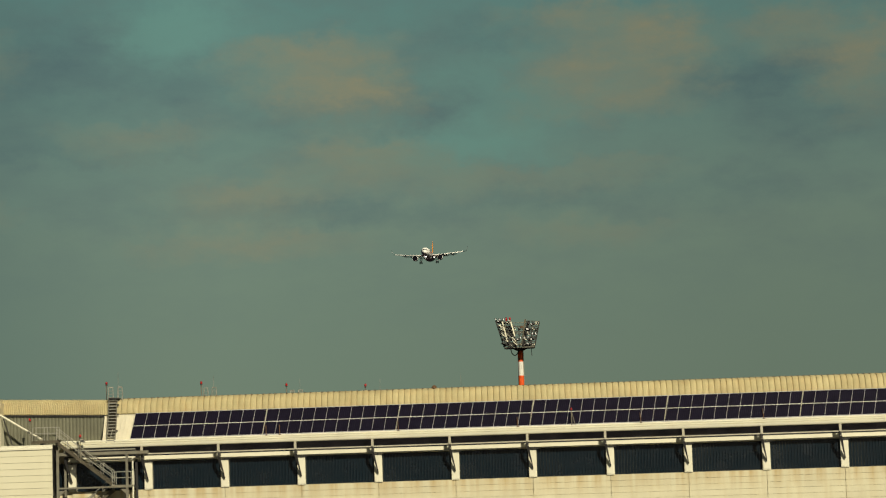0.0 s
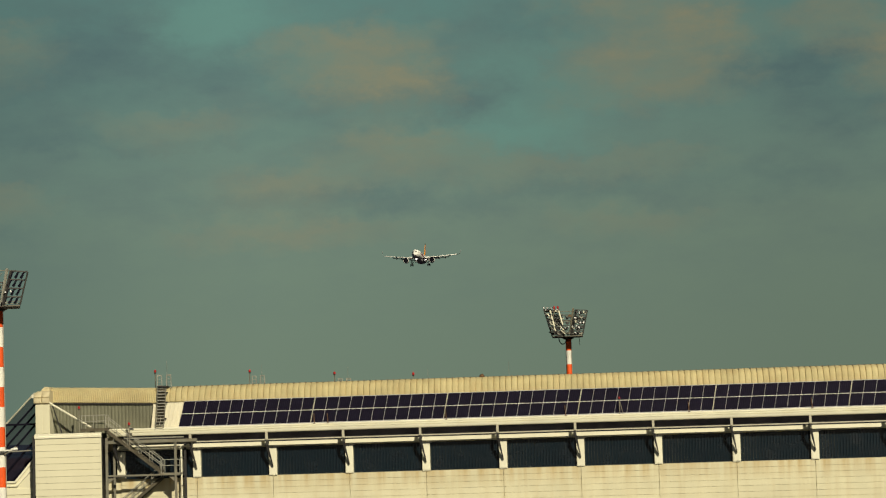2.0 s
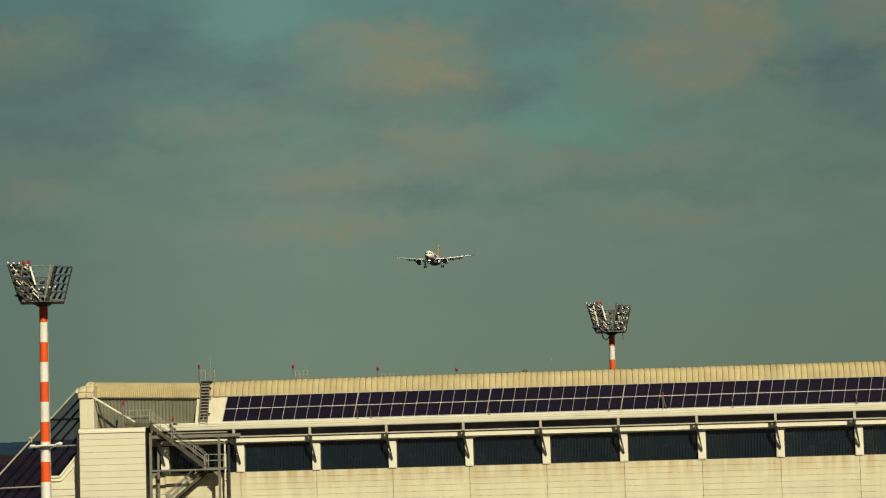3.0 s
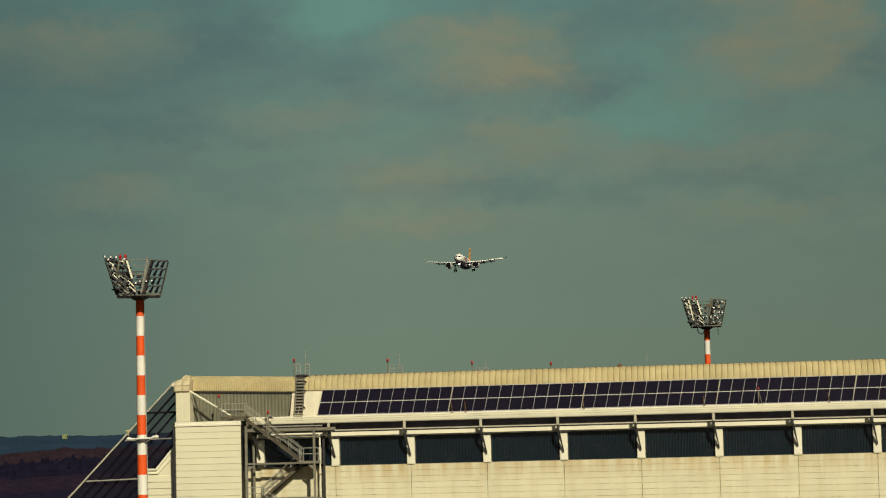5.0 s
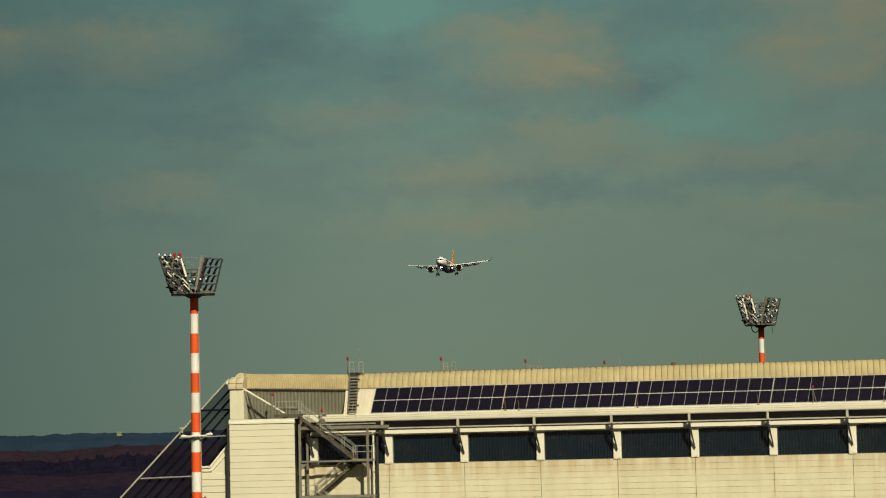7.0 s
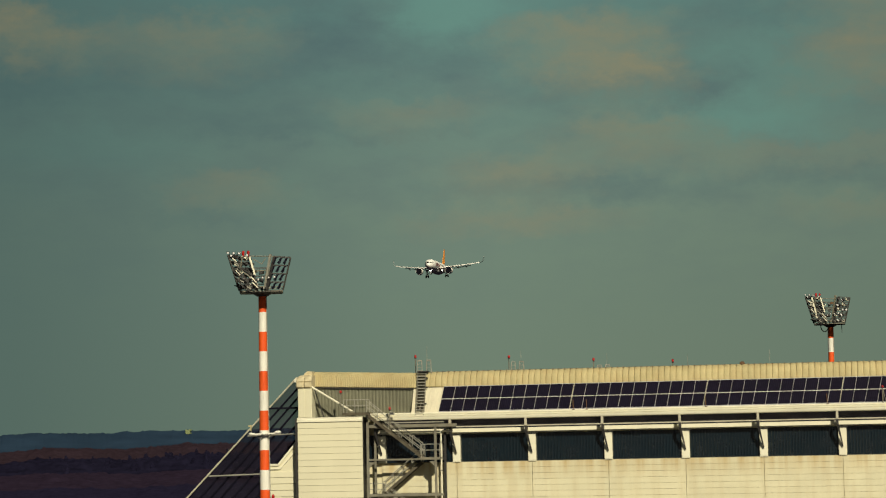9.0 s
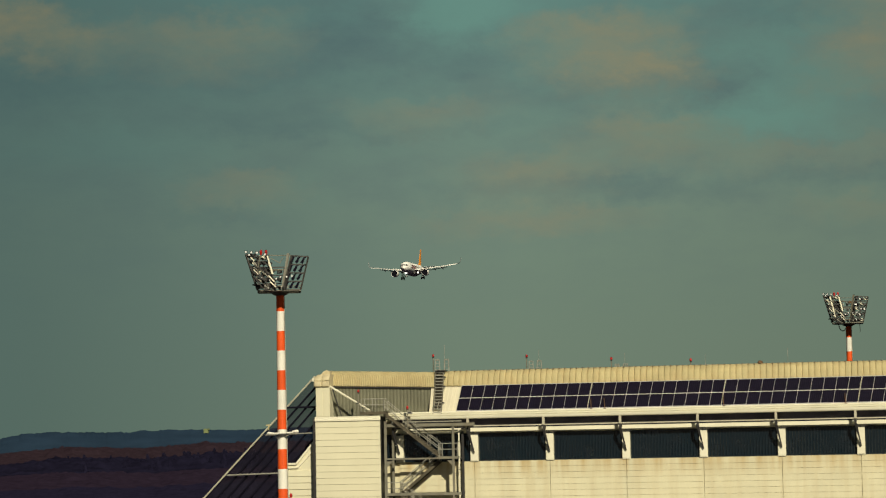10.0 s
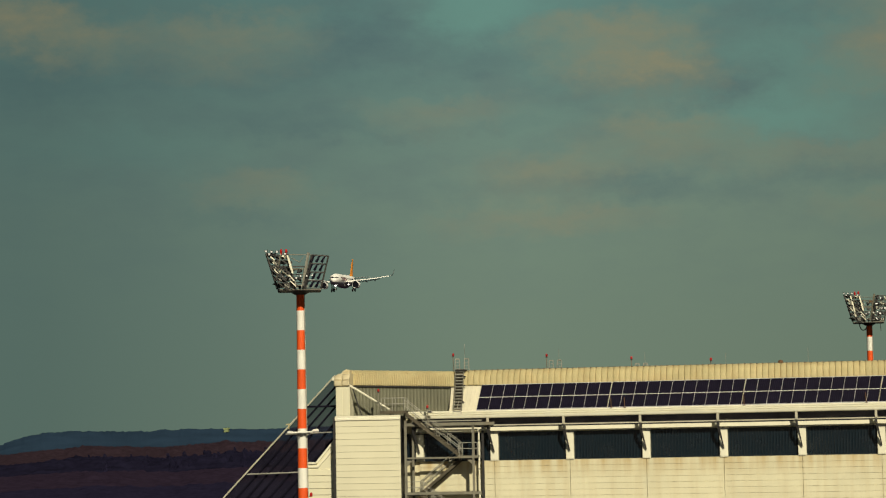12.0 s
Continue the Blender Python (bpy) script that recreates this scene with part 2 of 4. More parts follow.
    col = blend(math_node("MULTIPLY", ramp(masses(DIM), 0.04, 1.0, 0.0, 0.72), texture), col, SKY_DIM)
    col = blend(ramp(flat.outputs[0], -0.70, -1.50, 0.0, 0.54), col, SKY_WEST)
    col = blend(math_node("MULTIPLY", ramp(masses(LIT, True), 0.13, 1.0, 0.0, 0.86), texture), col, SKY_LIT)
    l.new(col, em.inputs[0])
    l.new(math_node("MULTIPLY", ramp(flat.outputs[0], -1.45, -0.62, 0.85, 1.13), ramp(flat.outputs[0], -0.80, 0.35, 1.0, 0.81)), em.inputs[1])
    return m


SKY_LOW, SKY_MID, SKY_TOP = (0.143, 0.192, 0.136), (0.149, 0.214, 0.164), (0.100, 0.200, 0.178)
SKY_WEST = (0.074, 0.143, 0.139)
SKY_GREY, SKY_CLEAR, SKY_DIM, SKY_LIT = (0.112, 0.158, 0.144), (0.122, 0.250, 0.205), (0.080, 0.134, 0.135), (0.208, 0.212, 0.140)
# centre, half widths and thickness, in thousandths of the distance
LIT = ((-0.45, 0.722, 0.13, 0.050, 0.90), (-0.37, 0.658, 0.09, 0.038, 0.85), (-0.76, 0.585, 0.13, 0.035, 0.50), (-0.36, 0.539, 0.11, 0.034, 0.65), (-0.58, 0.471, 0.13, 0.040, 0.65),
       (-0.57, 0.385, 0.20, 0.020, 0.50), (0.05, 0.776, 0.14, 0.040, 0.70), (0.18, 0.734, 0.07, 0.050, 0.80), (0.04, 0.680, 0.10, 0.042, 0.65), (0.13, 0.625, 0.12, 0.028, 0.40),
       (0.40, 0.748, 0.08, 0.045, 0.60), (0.53, 0.699, 0.07, 0.065, 0.90), (0.09, 0.495, 0.14, 0.028, 0.40), (-0.16, 0.494, 0.11, 0.032, 0.40), (0.04, 0.391, 0.14, 0.026, 0.45),
       (-1.51, 0.762, 0.09, 0.032, 1.00), (-1.40, 0.715, 0.07, 0.036, 0.65), (-1.15, 0.727, 0.15, 0.050, 0.65), (-1.09, 0.453, 0.10, 0.032, 0.50))
DIM = ((-0.38, 0.606, 0.20, 0.032, 0.58), (-0.23, 0.640, 0.08, 0.050, 0.30), (-0.90, 0.743, 0.11, 0.070, 0.50), (-0.67, 0.670, 0.11, 0.032, 0.50), (-0.75, 0.542, 0.16, 0.014, 0.35),
       (-0.49, 0.431, 0.22, 0.020, 0.55), (0.36, 0.652, 0.14, 0.040, 1.00), (0.42, 0.570, 0.17, 0.045, 0.55), (-0.14, 0.748, 0.12, 0.034, 0.50), (-0.05, 0.445, 0.15, 0.026, 0.40),
       (0.30, 0.455, 0.15, 0.036, 0.35), (-1.14, 0.646, 0.22, 0.055, 0.65), (-1.48, 0.636, 0.12, 0.050, 0.70), (-1.03, 0.557, 0.18, 0.024, 0.45), (-1.12, 0.393, 0.11, 0.014, 0.35), (-0.86, 0.698, 0.12, 0.060, 0.40))
CLEAR = ((-0.67, 0.777, 0.11, 0.045, 1.00), (-0.15, 0.656, 0.06, 0.070, 0.55), (-0.23, 0.552, 0.11, 0.030, 0.55), (-0.10, 0.563, 0.12, 0.045, 0.60), (-1.31, 0.520, 0.15, 0.040, 0.40), (-0.72, 0.747, 0.05, 0.030, 0.60))


def build_sky():
    cols, rows_n = 72, 20
    me = bpy.data.meshes.new("sky_backdrop")
    vs, uvs, fs = [], [], []
    for j in range(rows_n + 1):
        for i in range(cols + 1):
            a = radians(-52 + 90 * i / cols)
            h = -0.03 + 0.62 * j / rows_n
            vs.append((SKY_R * math.sin(a), SKY_R * math.cos(a), SKY_R * h))
            uvs.append((a * 4.2, h * 4.2))
    for j in range(rows_n):
        for i in range(cols):
            k = j * (cols + 1) + i
            fs.append((k, k + 1, k + cols + 2, k + cols + 1))
    me.from_pydata(vs, [], fs)
    layer = me.uv_layers.new(name="sky")
    for lp in me.loops:
        layer.data[lp.index].uv = uvs[lp.vertex_index]
    me.materials.append(sky_material())
    ob = new("backdrop", me)
    ob.location = EYE
    return tagged(ob, "hazy teal sky with drifting broken grey and warm clouds", "sky", kind="structure")


def build_ground():
    g = Form()
    g.face([(-4800, -1200, 0), (4800, -1200, 0), (4800, 4900, 0), (-4800, 4900, 0)])
    tagged(part("ground", g, GRASS), "dark dry grassland reaching the horizon", "ground", kind="structure")
    a = Form().box(-60, 160, -190, 70, -0.2, 0.03)
    tagged(part("pavement", a, APRON), "grey concrete apron round the hangar", "pavement", kind="structure")


def far_ridge(name, dist, az0, az1, top, mat, label, depth=240):
    """A long wooded ridge: a swell of ground with a ragged tree line."""
    f = Form()
    steps = 900
    rings = []
    for i in range(steps + 1):
        a = radians(az0 + (az1 - az0) * i / steps)
        h = max(1.0, top(math.degrees(a)))
        c = Vector((EYE[0] + dist * math.sin(a), EYE[1] + dist * math.cos(a), 0))
        out = Vector((math.sin(a), math.cos(a), 0))
        rag = 1.7 * noise.noise((i * 0.55, dist, 0)) + 2.2 * noise.noise((i * 0.13, dist, 3))
        rings.append([c + out * o + Vector((0, 0, z)) for o, z in ((-depth, -2), (-depth * 0.45, h * 0.55 + rag * 0.3), (-depth * 0.1, h * 0.93 + rag), (0, h + rag), (depth, -2))])
    f.loft(rings, caps=False, closed=False)
    tagged(part(name, f, mat, smooth=True), label, "hill", kind="structure")


def conifer(f, x, y, h, w, rnd):
    """A tapered core with many small twig faces round it."""
    f.tube((x, y, 0), (x + rnd.uniform(-.3, .3), y, h * 0.92), w * 0.36 + 0.12, 0.06, sides=7)
    for k in range(220):
        q = rnd.random()
        r, t = w * 0.55 * (1.03 - q) * rnd.uniform(0.5, 1.1), rnd.uniform(0, math.tau)
        c = Vector((x + r * math.cos(t), y + r * math.sin(t), h * (0.12 + 0.88 * q)))
        e = w * rnd.uniform(0.025, 0.06)
        d1 = Vector((rnd.uniform(-.3, .3), rnd.uniform(-.25, .25), 1)) * e
        d2 = Vector((rnd.choice((-1, 1)), rnd.uniform(-.25, .25), rnd.uniform(-.5, .5))) * e
        f.face((c - d1, c + d2, c + d1))


def build_woods():
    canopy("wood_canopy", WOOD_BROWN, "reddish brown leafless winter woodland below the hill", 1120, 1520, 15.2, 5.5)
    canopy("evergreen_canopy", CONIFER, "evergreen belt before the bare woodland, toned dark blue for shade and haze", 930, 1085, 10.9, 4.5)
    canopy("thicket_canopy", WOOD_DARK, "thicket of bare bushes, cloud shade put into its dark violet brown", 700, 900, 6.2, 4.0)
    canopy("scrub_canopy", NEAR_SCRUB, "low scrub beyond the airfield, cloud shade put into its very dark colour", 430, 690, 4.3, 3.0)
    rnd, f = random.Random(5), Form()
    for _ in range(60):
        a, d = radians(rnd.uniform(-19.8, -15.2)), rnd.uniform(940, 1080)
        h = rnd.uniform(8.5, 13.0) * float(np.interp(math.degrees(a), (-19.7, -18, -16.5), (0.95, 0.84, 1.0)))
        conifer(f, EYE[0] + d * math.sin(a), EYE[1] + d * math.cos(a), h, h * rnd.uniform(0.6, 1.0), rnd)
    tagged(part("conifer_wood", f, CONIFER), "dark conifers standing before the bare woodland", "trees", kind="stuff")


def canopy(name, mat, label, d0, d1, h, crown):
    """A closed canopy of bare crowns, seen from afar: lumpy, with a ragged far edge."""
    f = Form()
    cols, rows_n = 1000, 44
    rings = []
    for j in range(rows_n + 1):
        d = d0 + (d1 - d0) * j / rows_n
        row = []
        for i in range(cols + 1):
            a = radians(-31 + 30 * i / cols)
            x, y = EYE[0] + d * math.sin(a), EYE[1] + d * math.cos(a)
            k = float(np.interp(math.degrees(a), (-30, -21.8, -19.7, -18, -16.5), (0.6, 0.68, 0.95, 0.84, 1.0)))
            lump = 0.14 * noise.noise((x / crown, y / (2 * crown), h)) + 0.11 * noise.noise((x / (3.5 * crown), y / (6 * crown), h)) + 0.09 * noise.noise((x / (0.4 * crown), y / (0.4 * crown), h))
            rise = min(1.0, 0.35 + 2.2 * j / rows_n) if j else 0.0
            row.append((x, y, h * k * rise * (0.90 + lump) if j else -0.5))
        rings.append(row)
    f.loft(rings, caps=False, closed=False)
    ob = part(name, f, mat)
    ob.data.shade_smooth()
    tagged(ob, label, "trees", kind="stuff")


# ---------------- hangar ----------------
BAY, LAST = 6.5, 15
X_END = BAY * LAST
SLOPE_Y = lambda z: -0.9 + (z - 18.13) * 0.58   # roof slope under the solar panels


def build_hangar_shell():
    w = Form()
    w.box(-12.5, X_END + 2, 0.12, 0.5, 0, 13.85)
    w.box(-12.5, X_END + 2, 0.40, 0.6, 13.85, 17.6)
    w.box(X_END + 1.6, X_END + 2, 0.5, 40, 0, 17.6)
    w.box(-12.5, X_END + 2, 39.6, 40, 0, 20.6)
    w.box(-12.9, -12.5, 0.12, 40, 0, 17.6)
    return tagged(part("wall_front", w, CREAM), "cream clad hangar wall with stained horizontal panels", "wall", kind="structure")


def cladding(wall):
    """Panels below the windows, one mesh for all."""
    p = Form()
    p.box(0.015, BAY - 0.02, 0.01, 0.12, 0.006, 0.499)
    p.box(0.015, BAY - 0.02, 0.0, 0.01, 0.020, 0.485)
    me = p.mesh("panel", [CREAM])
    for i in range(-1, LAST):
        for k in range(8):
            ob = new("panel", me)
            ob.location = (BAY * i + 0.36, 0, 13.865 - 0.505 * (k + 1))
            ob.parent = wall


def build_bays():
    # green ribbed infill sheets between the posts
    s = Form()
    xs, x = [], 0.0
    while x < BAY - 0.72:
        xs += [(x, 0.30), (x + 0.07, 0.24), (x + 0.15, 0.24), (x + 0.20, 0.30)]
        x += 0.25
    rings = [[(px, py, z) for px, py in xs] for z in (0.0, 2.40)]
    s.loft(rings, caps=False, closed=False)
    sheet = s.mesh("sheet", [GREEN_SHEET])
    frame_form = Form()
    frame_form.box(0, BAY - 0.72, 0.12, 0.30, -0.05, 0.03)
    for q in range(1, 4):
        frame_form.box(q * 1.45, q * 1.45 + 0.08, 0.06, 0.2, -0.09, -0.02)
    sill = frame_form.mesh("sill", [STEEL])
    for i in range(-2, LAST):
        t = tagged(new("window_infill", sheet), "dark green ribbed metal infill between cream posts", "wall panel", "window bays of the hangar")
        t.location = (BAY * i + 0.71, 0, 13.86)
        c = new("sill", sill)
        c.parent = t
    # posts
    p = Form()
    p.prism([(0.04, -0.0), (0.70, 0.0), (0.70, 2.42), (0.04, 2.42)], -0.10, 0.35)
    p.box(0.09, 0.65, -0.13, -0.10, 0.08, 2.36)
    post = p.mesh("post", [WHITE_TRIM])
    br = Form()
    br.box(-0.10, 0.10, -1.02, -0.80, 3.02, 3.75)
    br_m = br.mesh("hanger", [PALE_STEEL])
    arm = Form()
    arm.prism([(-0.08, 2.62), (0.08, 2.62), (0.08, 2.96), (-0.08, 2.96)], -1.02, -0.12)
    arm_m = arm.mesh("arm", [STEEL_DARK])
    st = Form()
    st.loft([[(-0.11, -1.02, 2.60), (0.11, -1.02, 2.60), (0.11, -0.80, 2.60), (-0.11, -0.80, 2.60)],
             [(0.36, -0.35, 0.75), (0.42, -0.35, 0.75), (0.42, -0.14, 0.75), (0.36, -0.14, 0.75)]])
    strut_m = st.mesh("strut", [STEEL_DARK])
    clip_m = Form().tube((0.12, -0.20, 2.36), (0.86, -0.20, 2.36), 0.05).box(0.30, 0.40, -0.19, -0.10, 2.28, 2.44).mesh("pipe_clip", [STEEL_DARK])
    for i in range(-1, LAST + 1):
        t = tagged(new("facade_post", post), "cream facade post carrying a dark steel eaves bracket", "post", "posts along the hangar")
        t.location = (BAY * i, 0, 13.87)
        for nm, me in (("hanger", br_m), ("arm", arm_m), ("strut", strut_m), ("pipe_clip", clip_m)):
            c = new(nm, me)
            c.parent = t
    # crane rail and fascia over the windows
    f = Form().box(-6.5, X_END + 1, -0.06, 0.35, 16.29, 16.72)
    band = tagged(part("fascia_band", f, WHITE_TRIM), "cream fascia band over the green infill sheets", "fascia", kind="structure")
    r = Form()
    r.run([(-0.95, 16.83), (-0.84, 16.83), (-0.84, 16.93), (-0.95, 16.93)], -6.5, X_END + 1)
    r.tube((-6.5, -0.2, 16.36), (X_END + 1, -0.2, 16.36), 0.045)
    tagged(part("rail", r, PALE_STEEL), "pale steel rail running under the eaves", "rail", kind="structure")
    # strip behind the rail, coloured as the shade below the gutter
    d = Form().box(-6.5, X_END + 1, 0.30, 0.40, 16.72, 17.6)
    tagged(part("eaves_recess", d, SOFFIT), "recess under the eaves, shade put into its dark violet colour", "eaves", kind="structure")


def build_roof():
    # eaves gutter with stepped, rounded face
    e = Form()
    prof = [(-0.82, 17.49), (-1.00, 17.53), (-1.05, 17.62), (-1.05, 17.76), (-0.97, 17.775), (-0.97, 17.805), (-1.04, 17.82), (-1.04, 17.93), (-0.97, 17.945), (-0.97, 17.97), (-1.02, 17.985), (-1.02, 18.07), (-0.95, 18.13), (-0.80, 18.15),
            (-0.80, 18.05), (0.4, 18.05), (0.4, 17.60), (-0.70, 17.56)]
    e.run(prof, -6.9, X_END + 2)
    tagged(part("gutter", e, WHITE_TRIM, smooth=True), "white stepped metal eaves gutter along the hangar roof", "gutter", kind="structure")
    # sloped roof sheet with standing ribs
    s = Form()
    x = -3.35
    lo, hi = 18.10, 20.36
    s.loft([[(x, SLOPE_Y(lo) + 0.12, lo), (X_END + 2, SLOPE_Y(lo) + 0.12, lo)], [(x, SLOPE_Y(hi) + 0.12, hi), (X_END + 2, SLOPE_Y(hi) + 0.12, hi)]], caps=False, closed=False)
    while x < -0.7:
        s.bar((x, SLOPE_Y(lo) + 0.10, lo), (x + 0.28, SLOPE_Y(hi) + 0.10, hi), 0.05, 0.05)
        x += 0.33
    tagged(part("roof_slope", s, ROOF_SHEET), "pale cream ribbed roof sheet under solar panels", "roof", kind="structure")
    # rounded ridge cap made of wide pillowed sheets
    prof = [(0.40, 20.30), (0.36, 20.36), (0.44, 20.75), (0.62, 21.12), (0.90, 21.40), (1.25, 21.57), (1.65, 21.63)]
    me = {}
    for kind, width in (("wide", 0.50), ("fine", 0.16)):
        f = Form()
        rings = []
        for y, z in prof:
            row = []
            for q, out in ((0.0, 0.05), (0.06, 0.0), (0.25, -0.02), (0.75, -0.02), (0.94, 0.0), (1.0, 0.05)):
                row.append((q * width, y + out, z - out))
            rings.append(row)
        f.loft(rings, caps=False, closed=False)
        if kind == "wide":
            f.box(-0.03, 0.03, 1.25, 1.62, 21.60, 21.675, 1)
            f.box(0.031, width - 0.035, 1.60, 1.66, 21.60, 21.65, 1)
        me[kind] = f.mesh("cap_sheet", [CREAM_CAP, CAP_SEAM], smooth=True)
    cap = tagged(new("ridge_cap"), "cream ribbed sheet metal ridge cap, weather stained", "roof ridge", kind="structure")
    x = -2.45
    while x < X_END + 1.5:
        ob = new("cap_sheet", me["wide"])
        ob.location, ob.parent = (x, 0, 0), cap
        x += 0.503
    x = -12.25
    while x < -3.12:
        ob = new("cap_sheet", me["fine"])
        ob.location, ob.parent = (x, -0.10, -0.05 + 0.034 * (-3.4 - x)), cap
        x += 0.161
    # flat roof behind, and a dark bar put in as the cap's shadow line
    b = Form().box(-12.5, X_END + 2, 1.6, 40, 21.2, 21.5)
    tagged(part("roof_deck", b, CREAM_CAP), "flat hangar roof behind the ridge", "roof", kind="structure")
    t = Form().bar((-12.3, 0.24, 20.50), (-3.4, 0.24, 20.20), 0.1, 0.1)
    tagged(part("trim_cap_foot", t, STEEL_DARK), "dark bar standing in for the shadow line under the ridge cap", "trim", kind="structure")


def build_left_end():
    # olive ribbed wall between tower and cap
    f = Form()
    xs, x = [], -12.1
    while x < -3.45:
        xs += [(x, 0.36), (x + 0.06, 0.32), (x + 0.17, 0.32), (x + 0.23, 0.36)]
        x += 0.30
    f.loft([[(px, py, z) for px, py in xs] for z in (17.6, 20.5)], caps=False, closed=False)
    f.box(-12.1, -3.4, 0.55, 0.7, 17.6, 20.7)
    tagged(part("wall_upper", f, OLIVE_WALL), "olive grey ribbed wall below the ridge cap", "wall", kind="structure")
    # end post with moulded head
    g = thing("gable_post", "cream gable end post with a rounded ribbed head", "post")
    p = Form().box(-13.22, -12.0, -1.0, 1.0, 17.75, 20.50)
    p.box(-13.14, -12.64, -1.03, -1.0, 17.95, 20.42)
    p.box(-12.58, -12.08, -1.03, -1.0, 17.95, 20.42)
    part("shaft", p, CREAM_TOWER, g)
    # two by two swollen sheet cushions, drawn back towards the top
    h = Form()
    for x0, x1 in ((-13.36, -12.66), (-12.66, -11.98)):
        for levels in (((0.10, 20.46), (-0.04, 20.54), (-0.08, 20.76), (-0.02, 20.94), (0.06, 20.98)), ((0.07, 20.98), (0.0, 21.03), (0.04, 21.22), (0.22, 21.42), (0.52, 21.56))):
            h.loft([[(x0 + 0.01 + max(0, o) * 0.5 * (x0 < -13), -1.08 + o, z), (x0 + 0.10 + max(0, o) * 0.5 * (x0 < -13), -1.17 + o, z), (x1 - 0.10, -1.17 + o, z), (x1 - 0.01, -1.08 + o, z), (x1 - 0.01, 1.0, z), (x0 + 0.01, 1.0, z)] for o, z in levels])
    part("head", h, CAP_HEAD, g, smooth=True)
    # rounded rim that closes the ridge cap
    rim = [(-12.42 + 0.64 * math.cos(q), 20.95 + 0.96 * math.sin(q)) for q in [math.pi * (1.0 - 0.5 * k / 10) for k in range(11)]]
    a = Form().prism([(-13.06, 20.50)] + rim + [(-12.22, 21.90), (-12.22, 20.50)], 0.0, 1.3)
    a.prism([(x - 0.03, z + 0.03) for x, z in rim] + [(x + 0.05, z - 0.10) for x, z in reversed(rim)], -0.06, 0.10)
    part("cap_end", a, CAP_HEAD, g, "rounded sheet metal end of the ridge cap", smooth=True)
    # braces
    b = thing("roof_brace", "white tubular brace from the gable post down to the tower roof", "brace")
    part("tube", Form().tube((-12.05, -0.9, 20.55), (-8.35, -1.5, 18.35), 0.09, sides=8), WHITE_TRIM, b)
    part("shoe", Form().box(-8.45, -8.2, -1.65, -1.35, 17.9, 18.4), STEEL, b)
    d = thing("thin_brace", "thin dark steel brace before the olive wall", "brace")
    part("rod", Form().bar((-11.9, -0.4, 20.35), (-11.1, -0.4, 17.9), 0.09, 0.09), STEEL_DARK, d)
    # tower
    t = thing("stair_tower", "cream clad tower with horizontal boards and a flat coping", "tower")
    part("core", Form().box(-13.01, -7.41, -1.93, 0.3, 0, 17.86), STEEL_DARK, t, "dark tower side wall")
    c = Form()
    c.run([(-2.10, 17.52), (-2.10, 17.68), (-2.05, 17.72), (-2.05, 17.88), (-1.80, 17.90), (-1.80, 17.87), (-1.935, 17.87), (-1.935, 17.52)], -13.09, -7.36)
    part("coping", c, WHITE_TRIM, t)
    board = Form()
    board.run([(-1.93, 0.002), (-2.00, 0.006), (-2.015, 0.016), (-2.0, 0.53), (-1.93, 0.534)], -13.05, -7.39)
    bm_ = board.mesh("board", [CREAM_TOWER])
    for k in range(16):
        ob = new("board", bm_)
        ob.location, ob.parent = (0, 0, 17.52 - 0.540 * (k + 1)), t
    # dark strip added for the shaded gap towards the low wing
    part("corner_trim", Form().box(-13.30, -13.02, -1.90, -1.5, 0, 17.80), STEEL_DARK, t, "dark strip standing in for the shaded gap")
    # low wall with slanted top
    l = thing("low_wing", "low cream clad wing with a slanted parapet", "wing")
    out = [(-16.3, 0), (-13.35, 0), (-13.35, 15.75), (-13.62, 15.62), (-15.0, 13.98), (-16.3, 13.93)]
    part("core", Form().prism([(x, z - 0.05) for x, z in out], -0.9, 0.7), CREAM_TOWER, l)
    for k in range(8):
        z1 = 13.38 - 0.55 * k
        part("board", Form().run([(-0.9, z1 - 0.53), (-1.0, z1 - 0.52), (-0.97, z1 - 0.02), (-0.9, z1)], -16.3, -13.36), CREAM_TOWER, l)
    tr = Form()
    for off in (0.0, 0.34):
        pts = [(-16.3, 13.93 - off), (-15.05 + off * 0.4, 13.93 - off), (-13.40, 15.86 - off * 1.9)]
        for p0, p1 in zip(pts, pts[1:]):
            tr.bar((p0[0], -0.98, p0[1]), (p1[0], -0.98, p1[1]), 0.12, 0.10 if off else 0.16)
    part("parapet_trim", tr, WHITE_TRIM, l)


